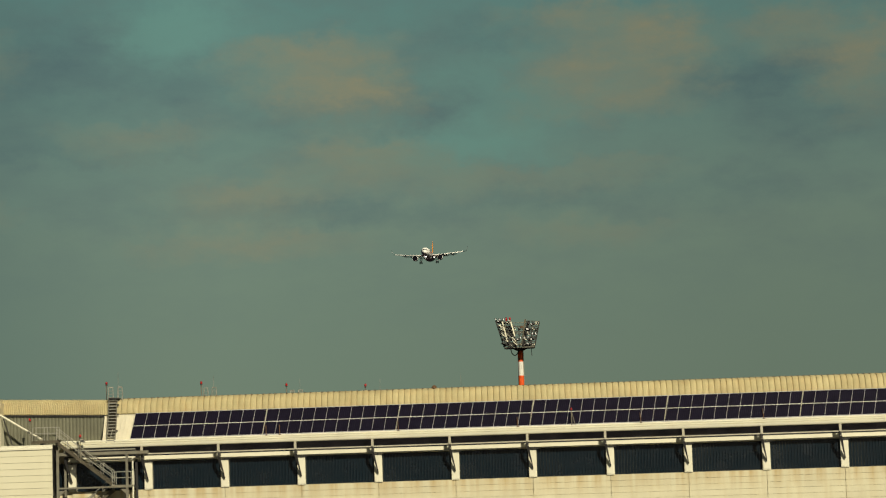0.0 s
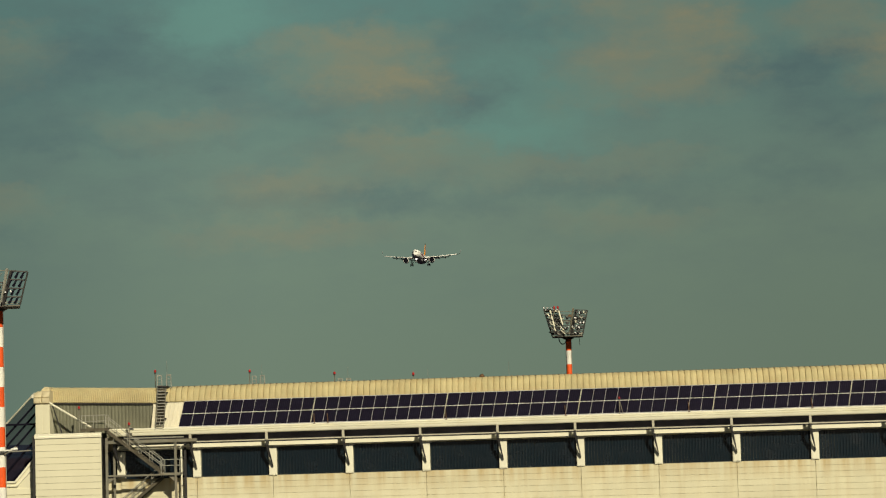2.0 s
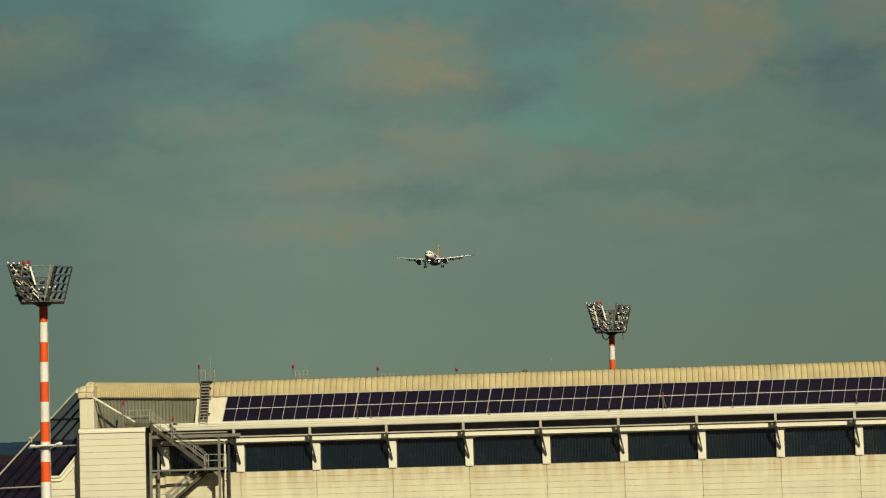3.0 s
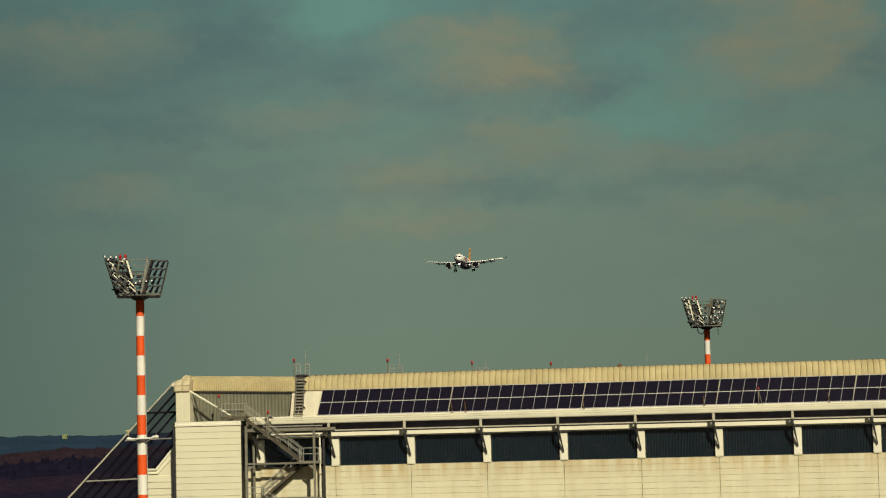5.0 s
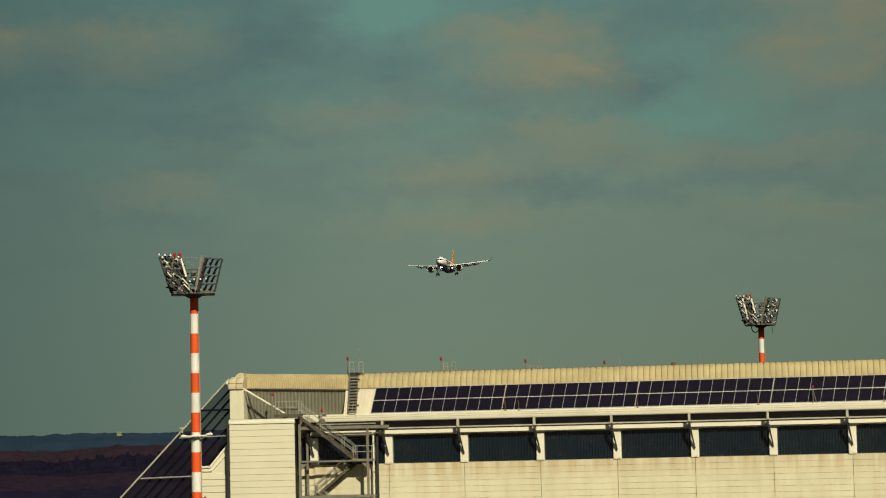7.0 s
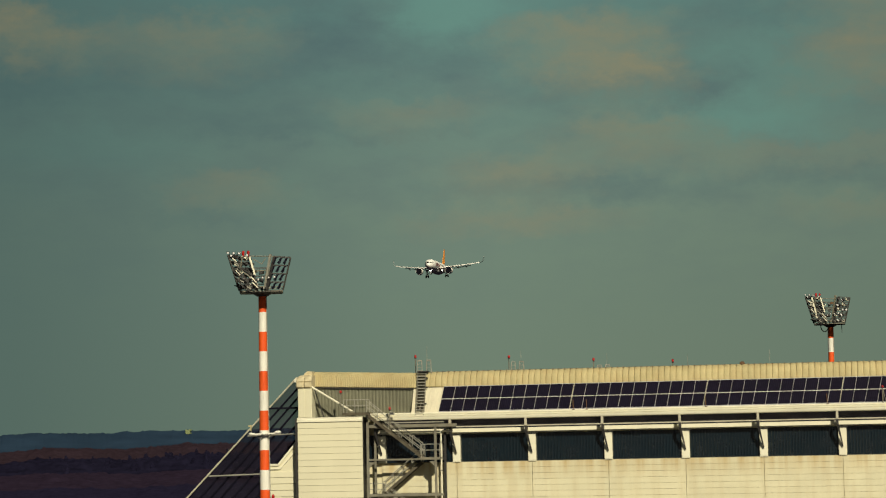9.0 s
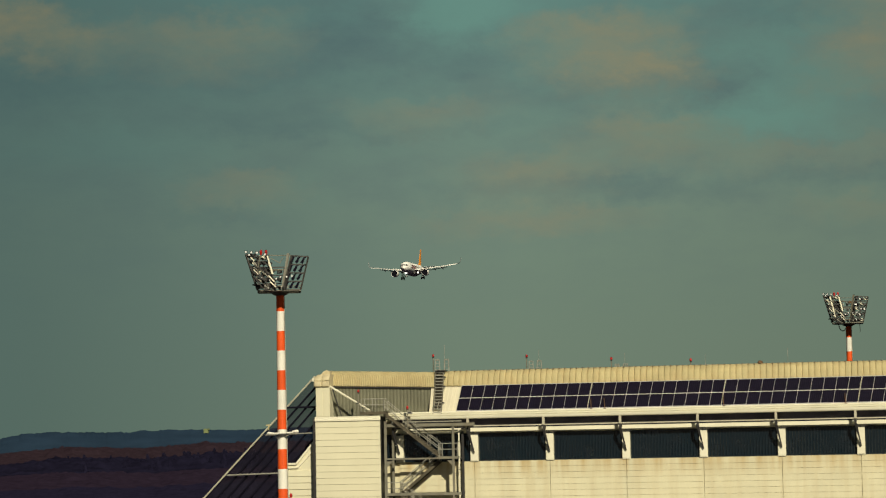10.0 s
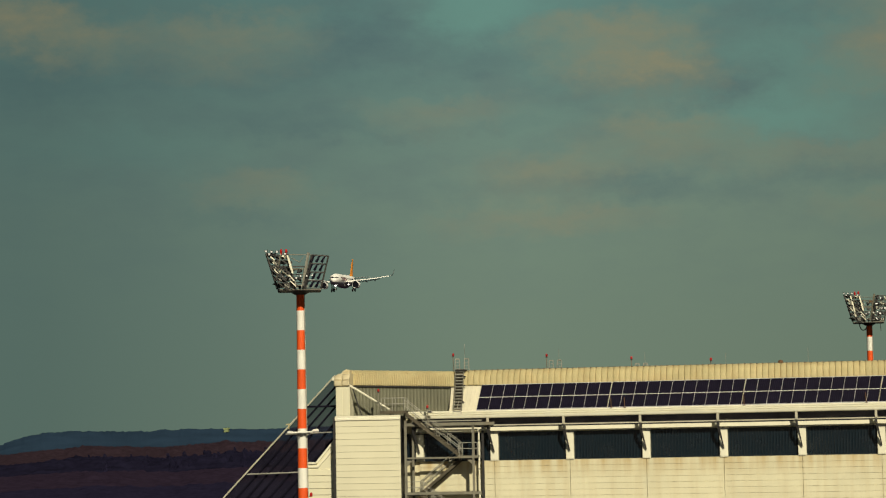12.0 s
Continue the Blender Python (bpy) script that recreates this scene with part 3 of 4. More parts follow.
def build_hip():
    h = thing("sloped_gable", "dark tinted see-through sloping gable with a white edge tube and ribs", "gable")
    k = (21.30 - 11.05) / (23.92 - 13.91)
    zt = lambda x: 21.30 + (x + 13.91) * k
    part("sheeting", Form().prism([(-34.6, 0.05), (-12.6, 0.05), (-12.6, 21.2), (-13.95, 21.2)], 1.15, 1.45), HIP_DARK, h)
    part("edge_tube", Form().tube((-34.6, 0.95, zt(-34.6)), (-13.75, 0.95, zt(-13.75)), 0.075, sides=8), PALE_STEEL, h, "pale painted edge tube")
    # ribs fan out a little towards the foot
    heads = [0.95, 1.75, 2.65, 3.95, 5.2] + [5.2 + 1.05 * j for j in range(1, 10)]
    for j, top in enumerate(heads):
        foot = 1.2 + 1.08 * j
        low = lambda x: zt(x) - top - (foot - top) * (-13.0 - x) / 11.0
        x0, x1 = -34.0, -12.75
        while low(x0) < 0.2:
            x0 += 0.1
        part("rib", Form().bar((x0, 1.06, low(x0)), (x1, 1.06, low(x1)), 0.13, 0.15), HIP_RIB, h)
    part("strut", Form().bar((-16.4, 0.9, 18.80), (-13.2, 0.9, 18.80), 0.14, 0.16), HIP_RIB, h)
    part("strut", Form().tube((-18.2, 0.75, 16.45), (-12.9, 0.75, 16.58), 0.06), GALV, h)
    part("strut", Form().tube((-21.75, 0.75, 13.02), (-15.8, 0.75, 13.16), 0.07), GALV, h, "pale strut tube")
    part("joint_box", Form().bar((-18.16, 0.80, 17.30), (-17.84, 0.80, 17.33), 0.10, 0.10).bar((-17.92, 0.80, 17.33), (-17.94, 0.80, 16.90), 0.09, 0.10), CREAM_CAP, h)
    part("joint_box", Form().box(-13.98, -13.72, 0.75, 1.05, 21.02, 21.30), WHITE_TRIM, h)


def build_stairs():
    s = thing("outdoor_staircase", "weathered steel outdoor staircase with railings beside the tower", "staircase")
    Y0, Y1 = -1.72, -0.62
    for x in (-7.0, -1.14):
        top = 17.15 if x > -3 else 17.4
        part("column", Form().box(x - 0.085, x + 0.085, Y0 - 0.14, Y0 - 0.11, 0, top).box(x - 0.085, x + 0.085, Y0 + 0.11, Y0 + 0.14, 0, top).box(x - 0.02, x + 0.02, Y0 - 0.108, Y0 + 0.108, 0, top), STEEL, s)
    for x, m in ((-6.62, STEEL), (-0.55, STEEL_DARK)):
        part("column", Form().box(x - 0.09, x + 0.09, -0.52, -0.34, 0, 16.8), m, s)
    d = thing("downpipe", "pale downpipe with an elbow beside the staircase", "downpipe")
    part("pipe", Form().tube((-0.85, -0.62, 0), (-0.85, -0.62, 16.42), 0.075, sides=8), WHITE_TRIM, d, smooth=True)
    part("elbow", Form().tube((-0.85, -0.62, 16.38), (-0.70, -0.60, 16.54), 0.08, sides=8).tube((-0.74, -0.60, 16.52), (-0.10, -0.45, 16.56), 0.08, sides=8), WHITE_TRIM, d, smooth=True)
    for z in (10.5, 13.2, 15.6):
        part("clamp", Form().box(-0.95, -0.75, -0.72, 0.13, z - 0.03, z + 0.03), STEEL, d)
    # rear beams take the dark steel, so their shade lies in the colour
    for x0, x1, y, z, hgt in ((-7.0, 0.65, -1.35, 17.04, 0.26), (-7.0, -0.75, Y0, 14.20, 0.13), (-7.0, -0.45, -0.42, 14.17, 0.18), (-7.0, -0.5, Y0, 11.20, 0.22), (-7.0, -0.45, -0.42, 11.20, 0.20)):
        part("beam", Form().box(x0, x1, y - 0.12, y + 0.12, z - hgt / 2, z + hgt / 2), STEEL_DARK if y > -1.3 else STEEL, s)
    part("beam", Form().box(-5.6, -0.5, -1.2, -1.1, 17.28, 17.37), GALV, s)
    for px, z in ((-1.14, 14.0), (-6.9, 14.0)):
        sgn = -1 if px > -3 else 1
        part("gusset", Form().prism([(px, z), (px + sgn * 0.55, z), (px, z - 0.5)], Y0 - 0.05, Y0 + 0.05), STEEL, s)

    def railing(pts, y, h=1.1):
        """Handrail, knee rail and posts along points in x and z."""
        f = Form()
        for (xa, za), (xb, zb) in zip(pts, pts[1:]):
            for up in (h, h * 0.55):
                f.tube((xa, y, za + up), (xb, y, zb + up), 0.032, sides=5)
            n = max(1, round(math.hypot(xb - xa, zb - za) / 1.15))
            for q in range(n + 1):
                x, z = xa + (xb - xa) * q / n, za + (zb - za) * q / n
                f.tube((x, y, z - 0.1), (x, y, z + h), 0.030, sides=5)
        part("railing", f, GALV, s)

    def flight(xa, za, xb, zb, ya, yb):
        for y in (ya, yb):
            part("stringer", Form().bar((xa, y, za), (xb, y, zb), 0.07, 0.24), STAIR_BROWN, s)
        n = max(4, round(abs(za - zb) / 0.185))
        tread = Form().box(-0.14, 0.14, ya, yb, -0.02, 0.02).mesh("tread", [STEEL])
        for q in range(n):
            k = (q + 0.5) / n
            ob = new("tread", tread)
            ob.location, ob.parent = (xa + (xb - xa) * k, 0, za + (zb - za) * k + 0.05), s
        for y in (ya, yb):
            railing([(xa, za), (xb, zb)], y)

    part("landing", Form().box(-9.15, -6.9, -1.9, -0.5, 18.02, 18.26), STAIR_BROWN, s, "brown steel top landing")
    railing([(-9.05, 18.25), (-7.05, 18.25)], -1.85)
    railing([(-9.05, 18.25), (-7.05, 18.25)], -0.55)
    flight(-7.05, 18.07, -2.42, 14.42, Y0, Y1)
    part("landing", Form().box(-2.55, -0.8, Y0, -0.2, 14.22, 14.34), STEEL, s)
    railing([(-2.35, 14.34), (-0.8, 14.34)], Y0)
    railing([(-2.35, 14.34), (-0.8, 14.34)], -0.25)
    flight(-2.5, 13.95, -5.9, 11.15, -1.0, -0.15)
    part("landing", Form().box(-7.0, -5.7, Y0, -0.15, 11.0, 11.12), STEEL, s)
    railing([(-6.9, 11.1), (-5.7, 11.1)], Y0)
    flight(-5.7, 11.1, -1.5, 7.7, Y0, -0.9)


def red_lamp(x, y, z0, z1, ball=0.105):
    t = thing("obstruction_lamp", "red obstruction lamp on a thin steel pole", "lamp", "red lamps on the hangar", (x, y, z0))
    part("pole", Form().tube((0, 0, 0), (0, 0, z1 - z0 - ball), 0.045), STEEL, t)
    b = Form()
    prof = ((0.55, -1.0), (0.95, -0.55), (1.0, 0.1), (0.75, 0.7), (0.25, 1.0))
    b.loft([[(ball * r * math.cos(a), ball * r * math.sin(a), z1 - z0 + ball * q * 1.25) for a in [math.tau * k / 10 for k in range(10)]] for r, q in prof])
    part("globe", b, LAMP_RED, t, smooth=True)
    part("socket", Form().tube((0, 0, z1 - z0 - ball * 1.9), (0, 0, z1 - z0 - ball * 1.1), 0.09), STEEL_DARK, t)
    return t


def build_roof_things():
    # roof ladder up to the ridge
    l = thing("roof_ladder", "steel roof ladder with hoop handrails over the ridge", "ladder")
    path = [(-0.85, 17.95), (0.28, 20.2), (0.33, 20.9), (0.62, 21.4), (1.2, 21.75)]
    for x in (-2.98, -2.26):
        f = Form()
        for (ya, za), (yb, zb) in zip(path, path[1:]):
            f.bar((x, ya - 0.14, za), (x, yb - 0.14, zb), 0.075, 0.10)
        part("rail", f, STEEL, l)
    tread = Form().box(-0.32, 0.32, -0.10, 0.07, -0.035, 0.035).mesh("rung", [GALV])
    for k in range(14):
        z = 18.12 + k * 0.262
        y = np.interp(z, [p[1] for p in path], [p[0] for p in path])
        ob = new("rung", tread)
        ob.location, ob.parent = (-2.62, float(y) - 0.19, z), l
    # sheet added behind the rungs, its brown stands in for shade there
    bk = Form()
    for (ya, za), (yb, zb) in zip(path, path[1:]):
        bk.loft([[(-2.94, ya, za), (-2.30, ya, za)], [(-2.94, yb, zb), (-2.30, yb, zb)]], caps=False, closed=False)
    part("back_plate", bk, STAIR_BROWN, l, "brown sheet standing in for the shade behind the rungs")
    part("head_plate", Form().box(-3.02, -2.1, 0.4, 1.3, 21.62, 21.70), STEEL_DARK, l)
    for z in (18.9, 20.3, 21.1):
        y = float(np.interp(z, [p[1] for p in path], [p[0] for p in path]))
        part("bracket", Form().box(-2.24, -2.08, y - 0.22, y - 0.05, z - 0.06, z + 0.06), STEEL_DARK, l)

    def hoop(x, y, z, w, h, parent):
        f = Form()
        f.tube((x, y, z), (x + w * 0.10, y, z + h), 0.036)
        f.tube((x + w, y, z), (x + w * 0.90, y, z + h), 0.036)
        f.tube((x + w * 0.10, y, z + h), (x + w * 0.90, y, z + h), 0.036)
        for q in range(1, 1 + round(h / 0.28)):
            f.tube((x + w * 0.05, y, z + q * 0.27), (x + w * 0.95, y, z + q * 0.27), 0.020)
        part("hoop", f, GALV, parent)

    hoop(-3.10, 0.9, 21.5, 0.44, 1.13, l)
    hoop(-2.30, 0.9, 21.5, 0.44, 1.15, l)
    part("antenna", Form().tube((-2.28, 1.2, 21.6), (-2.28, 1.2, 23.9), 0.014), GALV, l)
    for x, h in ((5.05, 0.85), (12.45, 0.38), (19.3, 0.12)):
        a = thing("ladder_hoop", "small steel hoop handrails at a roof hatch", "handrail", "hoops on the ridge", (0, 0, 0))
        hoop(x - 0.06, 1.5, 21.5, 0.40, h * 0.97, a)
        hoop(x + 0.64, 1.5, 21.5, 0.42, h, a)
        part("antenna", Form().tube((x + 0.80, 1.6, 21.5), (x + 0.80, 1.6, 21.5 + h + 0.95), 0.012), GALV, a)
    for x, z in ((-3.37, 23.02), (4.80, 22.78), (12.1, 22.38), (18.85, 22.1)):
        red_lamp(x, 1.6, 21.55, z)
    v = thing("roof_vent", "small dark reddish roof vent cowl on the ridge", "vent", at=(24.7, 1.6, 21.55))
    c = Form()
    c.loft([[(0.24 * r * math.cos(a), 0.24 * r * math.sin(a), z) for a in [math.tau * k / 10 for k in range(10)]] for r, z in ((0.8, 0), (1, 0.12), (0.8, 0.26), (0.3, 0.34))])
    part("cowl", c, RUST, v)
    m = thing("roof_antenna", "thin whip antenna on the ridge", "antenna", at=(27.0, 1.7, 21.55))
    part("whip", Form().tube((0, 0, 0), (0, 0, 1.3), 0.012), GALV, m)
    stand = red_lamp(36.26, -1.0, 18.1, 19.45, 0.085)
    part("leg", Form().bar((0.28, 0, 0.0), (0.02, 0, 1.15), 0.05, 0.05), STEEL, stand)
    red_lamp(-9.30, -1.75, 17.86, 20.04)
    mid = red_lamp(-5.05, -1.72, 16.3, 18.55, 0.11)
    part("luminaire", Form().loft([[(x, y, z) for x, z in ((0.02, 1.72 - k), (0.40, 1.66 - k), (0.40, 1.90 + k), (0.02, 2.00 + k))] for y, k in ((0.12, -0.04), (-0.05, 0.0), (-0.16, 0.0))]), GALV, mid, "grey flood luminaire")
    part("lens", Form().box(0.07, 0.36, -0.175, -0.162, 1.74, 1.90), LAMP_DIM, mid)
    for x in (10.6, 11.74, 21.73, 31.75, 42.03, 52.22):
        r = thing("rusty_post", "short rusty steel post at the gutter", "post", "posts at the gutter", (x, -0.99, 18.10))
        part("post", Form().bar((0, 0, 0), (-0.06, 0.22, 0.85), 0.055, 0.055), RUST, r)
        part("foot", Form().box(-0.10, 0.10, -0.08, 0.08, 0, 0.05), RUST, r)


def build_solar():
    """Groups of eleven columns in two rows on the roof slope."""
    cw, rise = 1.0236, 1.085
    run_ = rise * 0.58
    n = Vector((0, -rise, run_)).normalized()
    for gi in range(8):
        solar_group(gi, cw, rise, run_, 0.15 + 0.024 * gi, n)


def solar_group(gi, cw, rise, run_, skew, n):
    """Eleven columns; the rows are offset a little more from group to group."""
    def q(x, s, out):
        b = Vector((x + skew * s, run_ * s, rise * s)) + n * out
        return b
    f = Form()
    g, e = 0.008, 0.011
    outer = [(g, 0.012), (cw - g, 0.012), (cw - g, 0.988), (g, 0.988)]
    inner = [(g + e, 0.030), (cw - g - e, 0.030), (cw - g - e, 0.970), (g + e, 0.970)]
    f.loft([[q(x, t_, o) for x, t_ in ring] for ring, o in ((outer, 0.0), (outer, 0.04), (inner, 0.04), (inner, 0.034))], caps=False)
    # rows of cells with thin conductor lines between them, one sheet
    x0, x1 = inner[0][0], inner[1][0]
    for k in range(6):
        a, b = x0 + (x1 - x0) * k / 6, x0 + (x1 - x0) * (k + 1) / 6
        for lo, hi, mi in ((a, b - 0.018, 1), (b - 0.018, b, 2)):
            f.face([q(lo, 0.03, 0.034), q(hi, 0.03, 0.034), q(hi, 0.97, 0.034), q(lo, 0.97, 0.034)], mi)
    bm = bmesh.new()
    bm.from_mesh(f.mesh("solar_panel", [ALU, CELL, PANEL_LINE]))
    bmesh.ops.remove_doubles(bm, verts=bm.verts, dist=0.0005)
    me = bpy.data.meshes.new("solar_panel")
    bm.to_mesh(me)
    bm.free()
    for mt in (ALU, CELL, PANEL_LINE):
        me.materials.append(mt)
    x0 = -0.97 + gi * 11.26 - 0.024 * gi
    t = thing("solar_array", "dark violet solar panels in two rows on the roof slope", "solar array", "solar arrays on the hangar roof", (x0, -0.90, 18.16))
    for r in range(2):
        for c in range(11):
            ob = new("solar_panel", me)
            ob.parent = t
            ob.location = (c * cw + 0.0 + skew * r, run_ * r, rise * r)
    for s in (0.0, 1.0, 2.0):
        part("mounting_rail", Form().bar(q(0, s, 0.012), q(11.22, s, 0.012), 0.05, 0.05), WHITE_TRIM if s == 1.0 else ALU, t)
    sm = Form()
    sm.bar(q(11.235, 0.0, 0.03), q(11.235, 2.0, 0.03), 0.075, 0.05)
    part("end_rail", sm, PALE_STEEL, t)
    cl = Form()
    for k in range(9):
        cl.bar(q(11.18, 0.11 + 0.22 * k, 0.065), q(11.29, 0.11 + 0.22 * k, 0.065), 0.07, 0.02)
    for k in range(32):
        cl.bar(q(0.18 + 0.341 * k, 1.0, 0.045), q(0.26 + 0.341 * k, 1.0, 0.045), 0.055, 0.025)
    tagged(part("clamps", cl, CELL, t), kind="stuff")


PANEL_LINE = material("cell_line", (0.022, 0.019, 0.034), 0.5, gloss=0.1)


# ---------------- floodlight masts ----------------
def build_mast(x, y, turn, full, drop, size=1.0, lift=0.0):
    t = thing("floodlight_mast", "tall red and white banded mast with tilted floodlight frames", "floodlight mast", "floodlight masts", (x, y, lift))
    t.scale = (size, size, size)
    t.rotation_euler = (0, 0, radians(turn))
    rad = lambda z: 0.47 - 0.15 * z / 28.0
    z1 = 27.95
    cuts = [27.95, 26.60] + [26.60 - 1.622 * k for k in range(1, 17)] + [-lift / size]
    for k, (a, b) in enumerate(zip(cuts, cuts[1:])):
        f = Form()
        f.loft([[(rad(z) * math.cos(s), rad(z) * math.sin(s), z) for s in [math.tau * i / 20 for i in range(20)]] for z in (b, a)], caps=False)
        part("band", f, WHITE_BAND if k % 2 else RED_BAND, t, "white band" if k % 2 else "red band", smooth=True)
    part("ladder", Form().bar((0.50, -0.18, 2), (0.34, -0.18, 28.0), 0.05, 0.05), GALV, t)
    # cross arm with small lamps
    part("cross_arm", Form().bar((-0.95, -0.45, 16.56), (1.15, -0.45, 16.62), 0.10, 0.10), WHITE_BAND, t)
    part("arm_bracket", Form().bar((0.30, -0.45, 16.30), (0.95, -0.45, 16.60), 0.06, 0.07), STEEL, t)
    for sgn, x0, zc in ((1, 0.82, 16.68), (-1, -0.70, 16.56)):
        lf = Form().loft([[(x0 + sgn * d, -0.46 + r * math.cos(q), zc + r * 0.8 * math.sin(q)) for q in [math.tau * i / 10 for i in range(10)]] for d, r in ((0.0, 0.05), (0.10, 0.13), (0.36, 0.17), (0.50, 0.15), (0.56, 0.04))])
        part("arm_lamp", lf, WHITE_BAND, t, smooth=True)
        part("lamp_cap", Form().tube((x0 + sgn * 0.36, -0.46, zc + 0.13), (x0 + sgn * 0.36, -0.46, zc + 0.22), 0.06), STEEL, t)
    part("collar", Form().tube((0, 0, 16.3), (0, 0, 16.45), 0.46, sides=14), STEEL_DARK, t)
    part("cable", Form().tube((-0.5, -0.5, 16.2), (0.6, -0.5, 16.5), 0.05), STEEL_DARK, t)
    if not full:
        part("lamp_bracket", Form().bar((0.40, -0.12, 11.30), (0.66, -0.17, 11.30), 0.05, 0.05), STEEL_DARK, t)
        low = Form().loft([[(0.66 + r * math.cos(a), -0.17 + r * math.sin(a), z) for a in [math.tau * k / 8 for k in range(8)]] for r, z in ((0.07, 11.26), (0.12, 11.36), (0.12, 11.52), (0.05, 11.62))])
        part("red_lamp", low, LAMP_RED, t, "red obstruction lamp", smooth=True)
    # head: base platform and struts
    part("neck", Form().tube((0, 0, 27.9), (0, 0, 28.2), 0.42, 0.95, sides=14), STEEL_DARK, t)
    for y in (-1.4, 1.4):
        part("platform_beam", Form().bar((-1.80, y, 28.24), (1.68, y, 28.24), 0.10, 0.10), STEEL, t)
        part("guard_rail", Form().bar((-1.86, y, 28.62), (1.74, y, 28.62), 0.05, 0.06), STEEL, t)
    for x in (-1.80, -0.6, 0.6, 1.68):
        part("platform_beam", Form().bar((x, -1.33, 28.24), (x, 1.33, 28.24), 0.10, 0.09), MAST_STEEL, t)
    if full:
        c, prev = Form(), None
        for k in range(9):
            a = math.pi * k / 8
            q = (-0.65 - 0.45 * math.cos(a), -0.4, 28.1 - 0.75 * math.sin(a))
            if prev:
                c.tube(prev, q, 0.06, sides=5)
            prev = q
        part("cable_loop", c, STEEL_DARK, t)
        part("cable_end", Form().tube((1.28, -0.6, 28.2), (1.34, -0.6, 27.2), 0.035, sides=5), STEEL_DARK, t)

    def lamp_mesh(shell, lens):
        f = Form()
        f.loft([[(r * math.cos(q), y, r * math.sin(q)) for q in [math.tau * i / 10 for i in range(10)]] for r, y in ((0.17, 0.0), (0.19, 0.05), (0.14, 0.22), (0.09, 0.32), (0.07, 0.42))])
        f.box(-0.23, -0.20, 0.04, 0.12, -0.08, 0.26)
        f.box(0.20, 0.23, 0.04, 0.12, -0.08, 0.26)
        g = Form().loft([[(r * math.cos(q), y, r * math.sin(q)) for q in [math.tau * i / 10 for i in range(10)]] for r, y in ((0.15, 0.0), (0.13, -0.012), (0.05, -0.02))])
        return f.mesh("floodlight", [shell]), g.mesh("lens", [lens])
    # lit lenses carry the painted reflection, dark ones do not
    lit, dark = lamp_mesh(MAST_STEEL, LAMP_GLINT), lamp_mesh(STEEL_DARK, LAMP_DIM)
    body = lamp_mesh(WHITE_TRIM, LAMP_DIM)
    hook = Form()
    pts = [(0.30, 0, 0.30), (0.10, 0, 0.29), (-0.05, 0, 0.16), (-0.12, 0, -0.06), (-0.26, 0.02, -0.24)]
    for k, (pa, pb) in enumerate(zip(pts, pts[1:])):
        hook.bar(pa, pb, 0.11, 0.12 + 0.03 * k)
    hook_m = (hook.mesh("lamp_arm", [HIP_RIB]), None)

    def mount(pair, place, turn, size=1.0):
        """One lamp with its lens, or one lamp arm."""
        me, lens = pair
        ob = new("floodlight" if lens else "lamp_arm", me)
        ob.parent, ob.location, ob.rotation_euler, ob.scale = t, place, turn, (size, size, size)
        if lens:
            part("lens", lens, None, ob)

    def lattice(bl, br, tl, tr, y0, y1, rows_n, per_row, lamps, tilt, heavy, jitter=1.0):
        """A ladder frame from its corners in x and z; y0 at its foot and y1 at its head."""
        f = Form()
        at = lambda u, v: Vector(((bl[0] * (1 - u) + br[0] * u) * (1 - v) + (tl[0] * (1 - u) + tr[0] * u) * v, y0 + (y1 - y0) * v, (bl[1] * (1 - u) + br[1] * u) * (1 - v) + (tl[1] * (1 - u) + tr[1] * u) * v))
        for u in (0.0, 1.0):
            f.bar(at(u, 0), at(u, 1), heavy, heavy)
        for r in range(rows_n + 1):
            f.bar(at(0, r / rows_n), at(1, r / rows_n), 0.08, 0.09)
        part("frame", f, MAST_STEEL, t)
        for r in range(rows_n):
            for k in range(per_row):
                u = (k + 0.6) / (per_row + 0.2)
                pos = at(u, (r + 0.55) / rows_n) + Vector((0.05 * ((r + k) % 3 - 1), -0.06, 0.04 * ((2 * r + k) % 3 - 1))) * jitter
                turn_ = Euler((radians(tilt[0] + jitter * 14 * ((r * 7 + k * 3) % 3 - 1)), radians(jitter * 10 * ((k * 5 + r) % 3 - 1)), radians(tilt[1] + jitter * 22 * ((r + 2 * k) % 3 - 1))))
                mount(lamps[(r * 5 + k * 3) % len(lamps)], pos, turn_)
        return at

    # plate added under the head, drawn forward to shade the mast top
    part("floor_plate", Form().box(-1.74, 1.64, -2.15, 1.32, 28.16, 28.18), STEEL_DARK, t)
    lattice((-1.85, 28.30), (-0.40, 28.30), (-2.75, 31.45 - drop), (-0.95, 31.20 - drop), -1.4, -1.8, 6, 5, (dark, dark, lit, dark, dark, dark, body), (30, -45), 0.13)
    if full:
        lattice((0.26, 28.30), (1.70, 28.30), (0.98, 31.30 - drop), (2.36, 31.18 - drop), -1.4, -1.8, 5, 4, (dark, body, dark, lit), (-25, 35), 0.10)
    else:
        lattice((0.26, 28.30), (1.70, 28.30), (0.98, 31.30 - drop), (2.36, 31.18 - drop), -1.4, -1.8, 4, 3, (hook_m,), (0, 0), 0.10, 0.15)
    if full:
        lattice((-1.3, 28.35), (1.3, 28.35), (-1.6, 30.9), (1.5, 30.9), 1.4, 1.8, 4, 5, (dark, dark, body, dark), (-25, 20), 0.10)
    else:
        lattice((-1.2, 28.35), (0.2, 28.35), (-1.5, 30.4), (0.4, 30.4), 1.5, 1.9, 3, 3, (dark,), (-40, 170), 0.10)
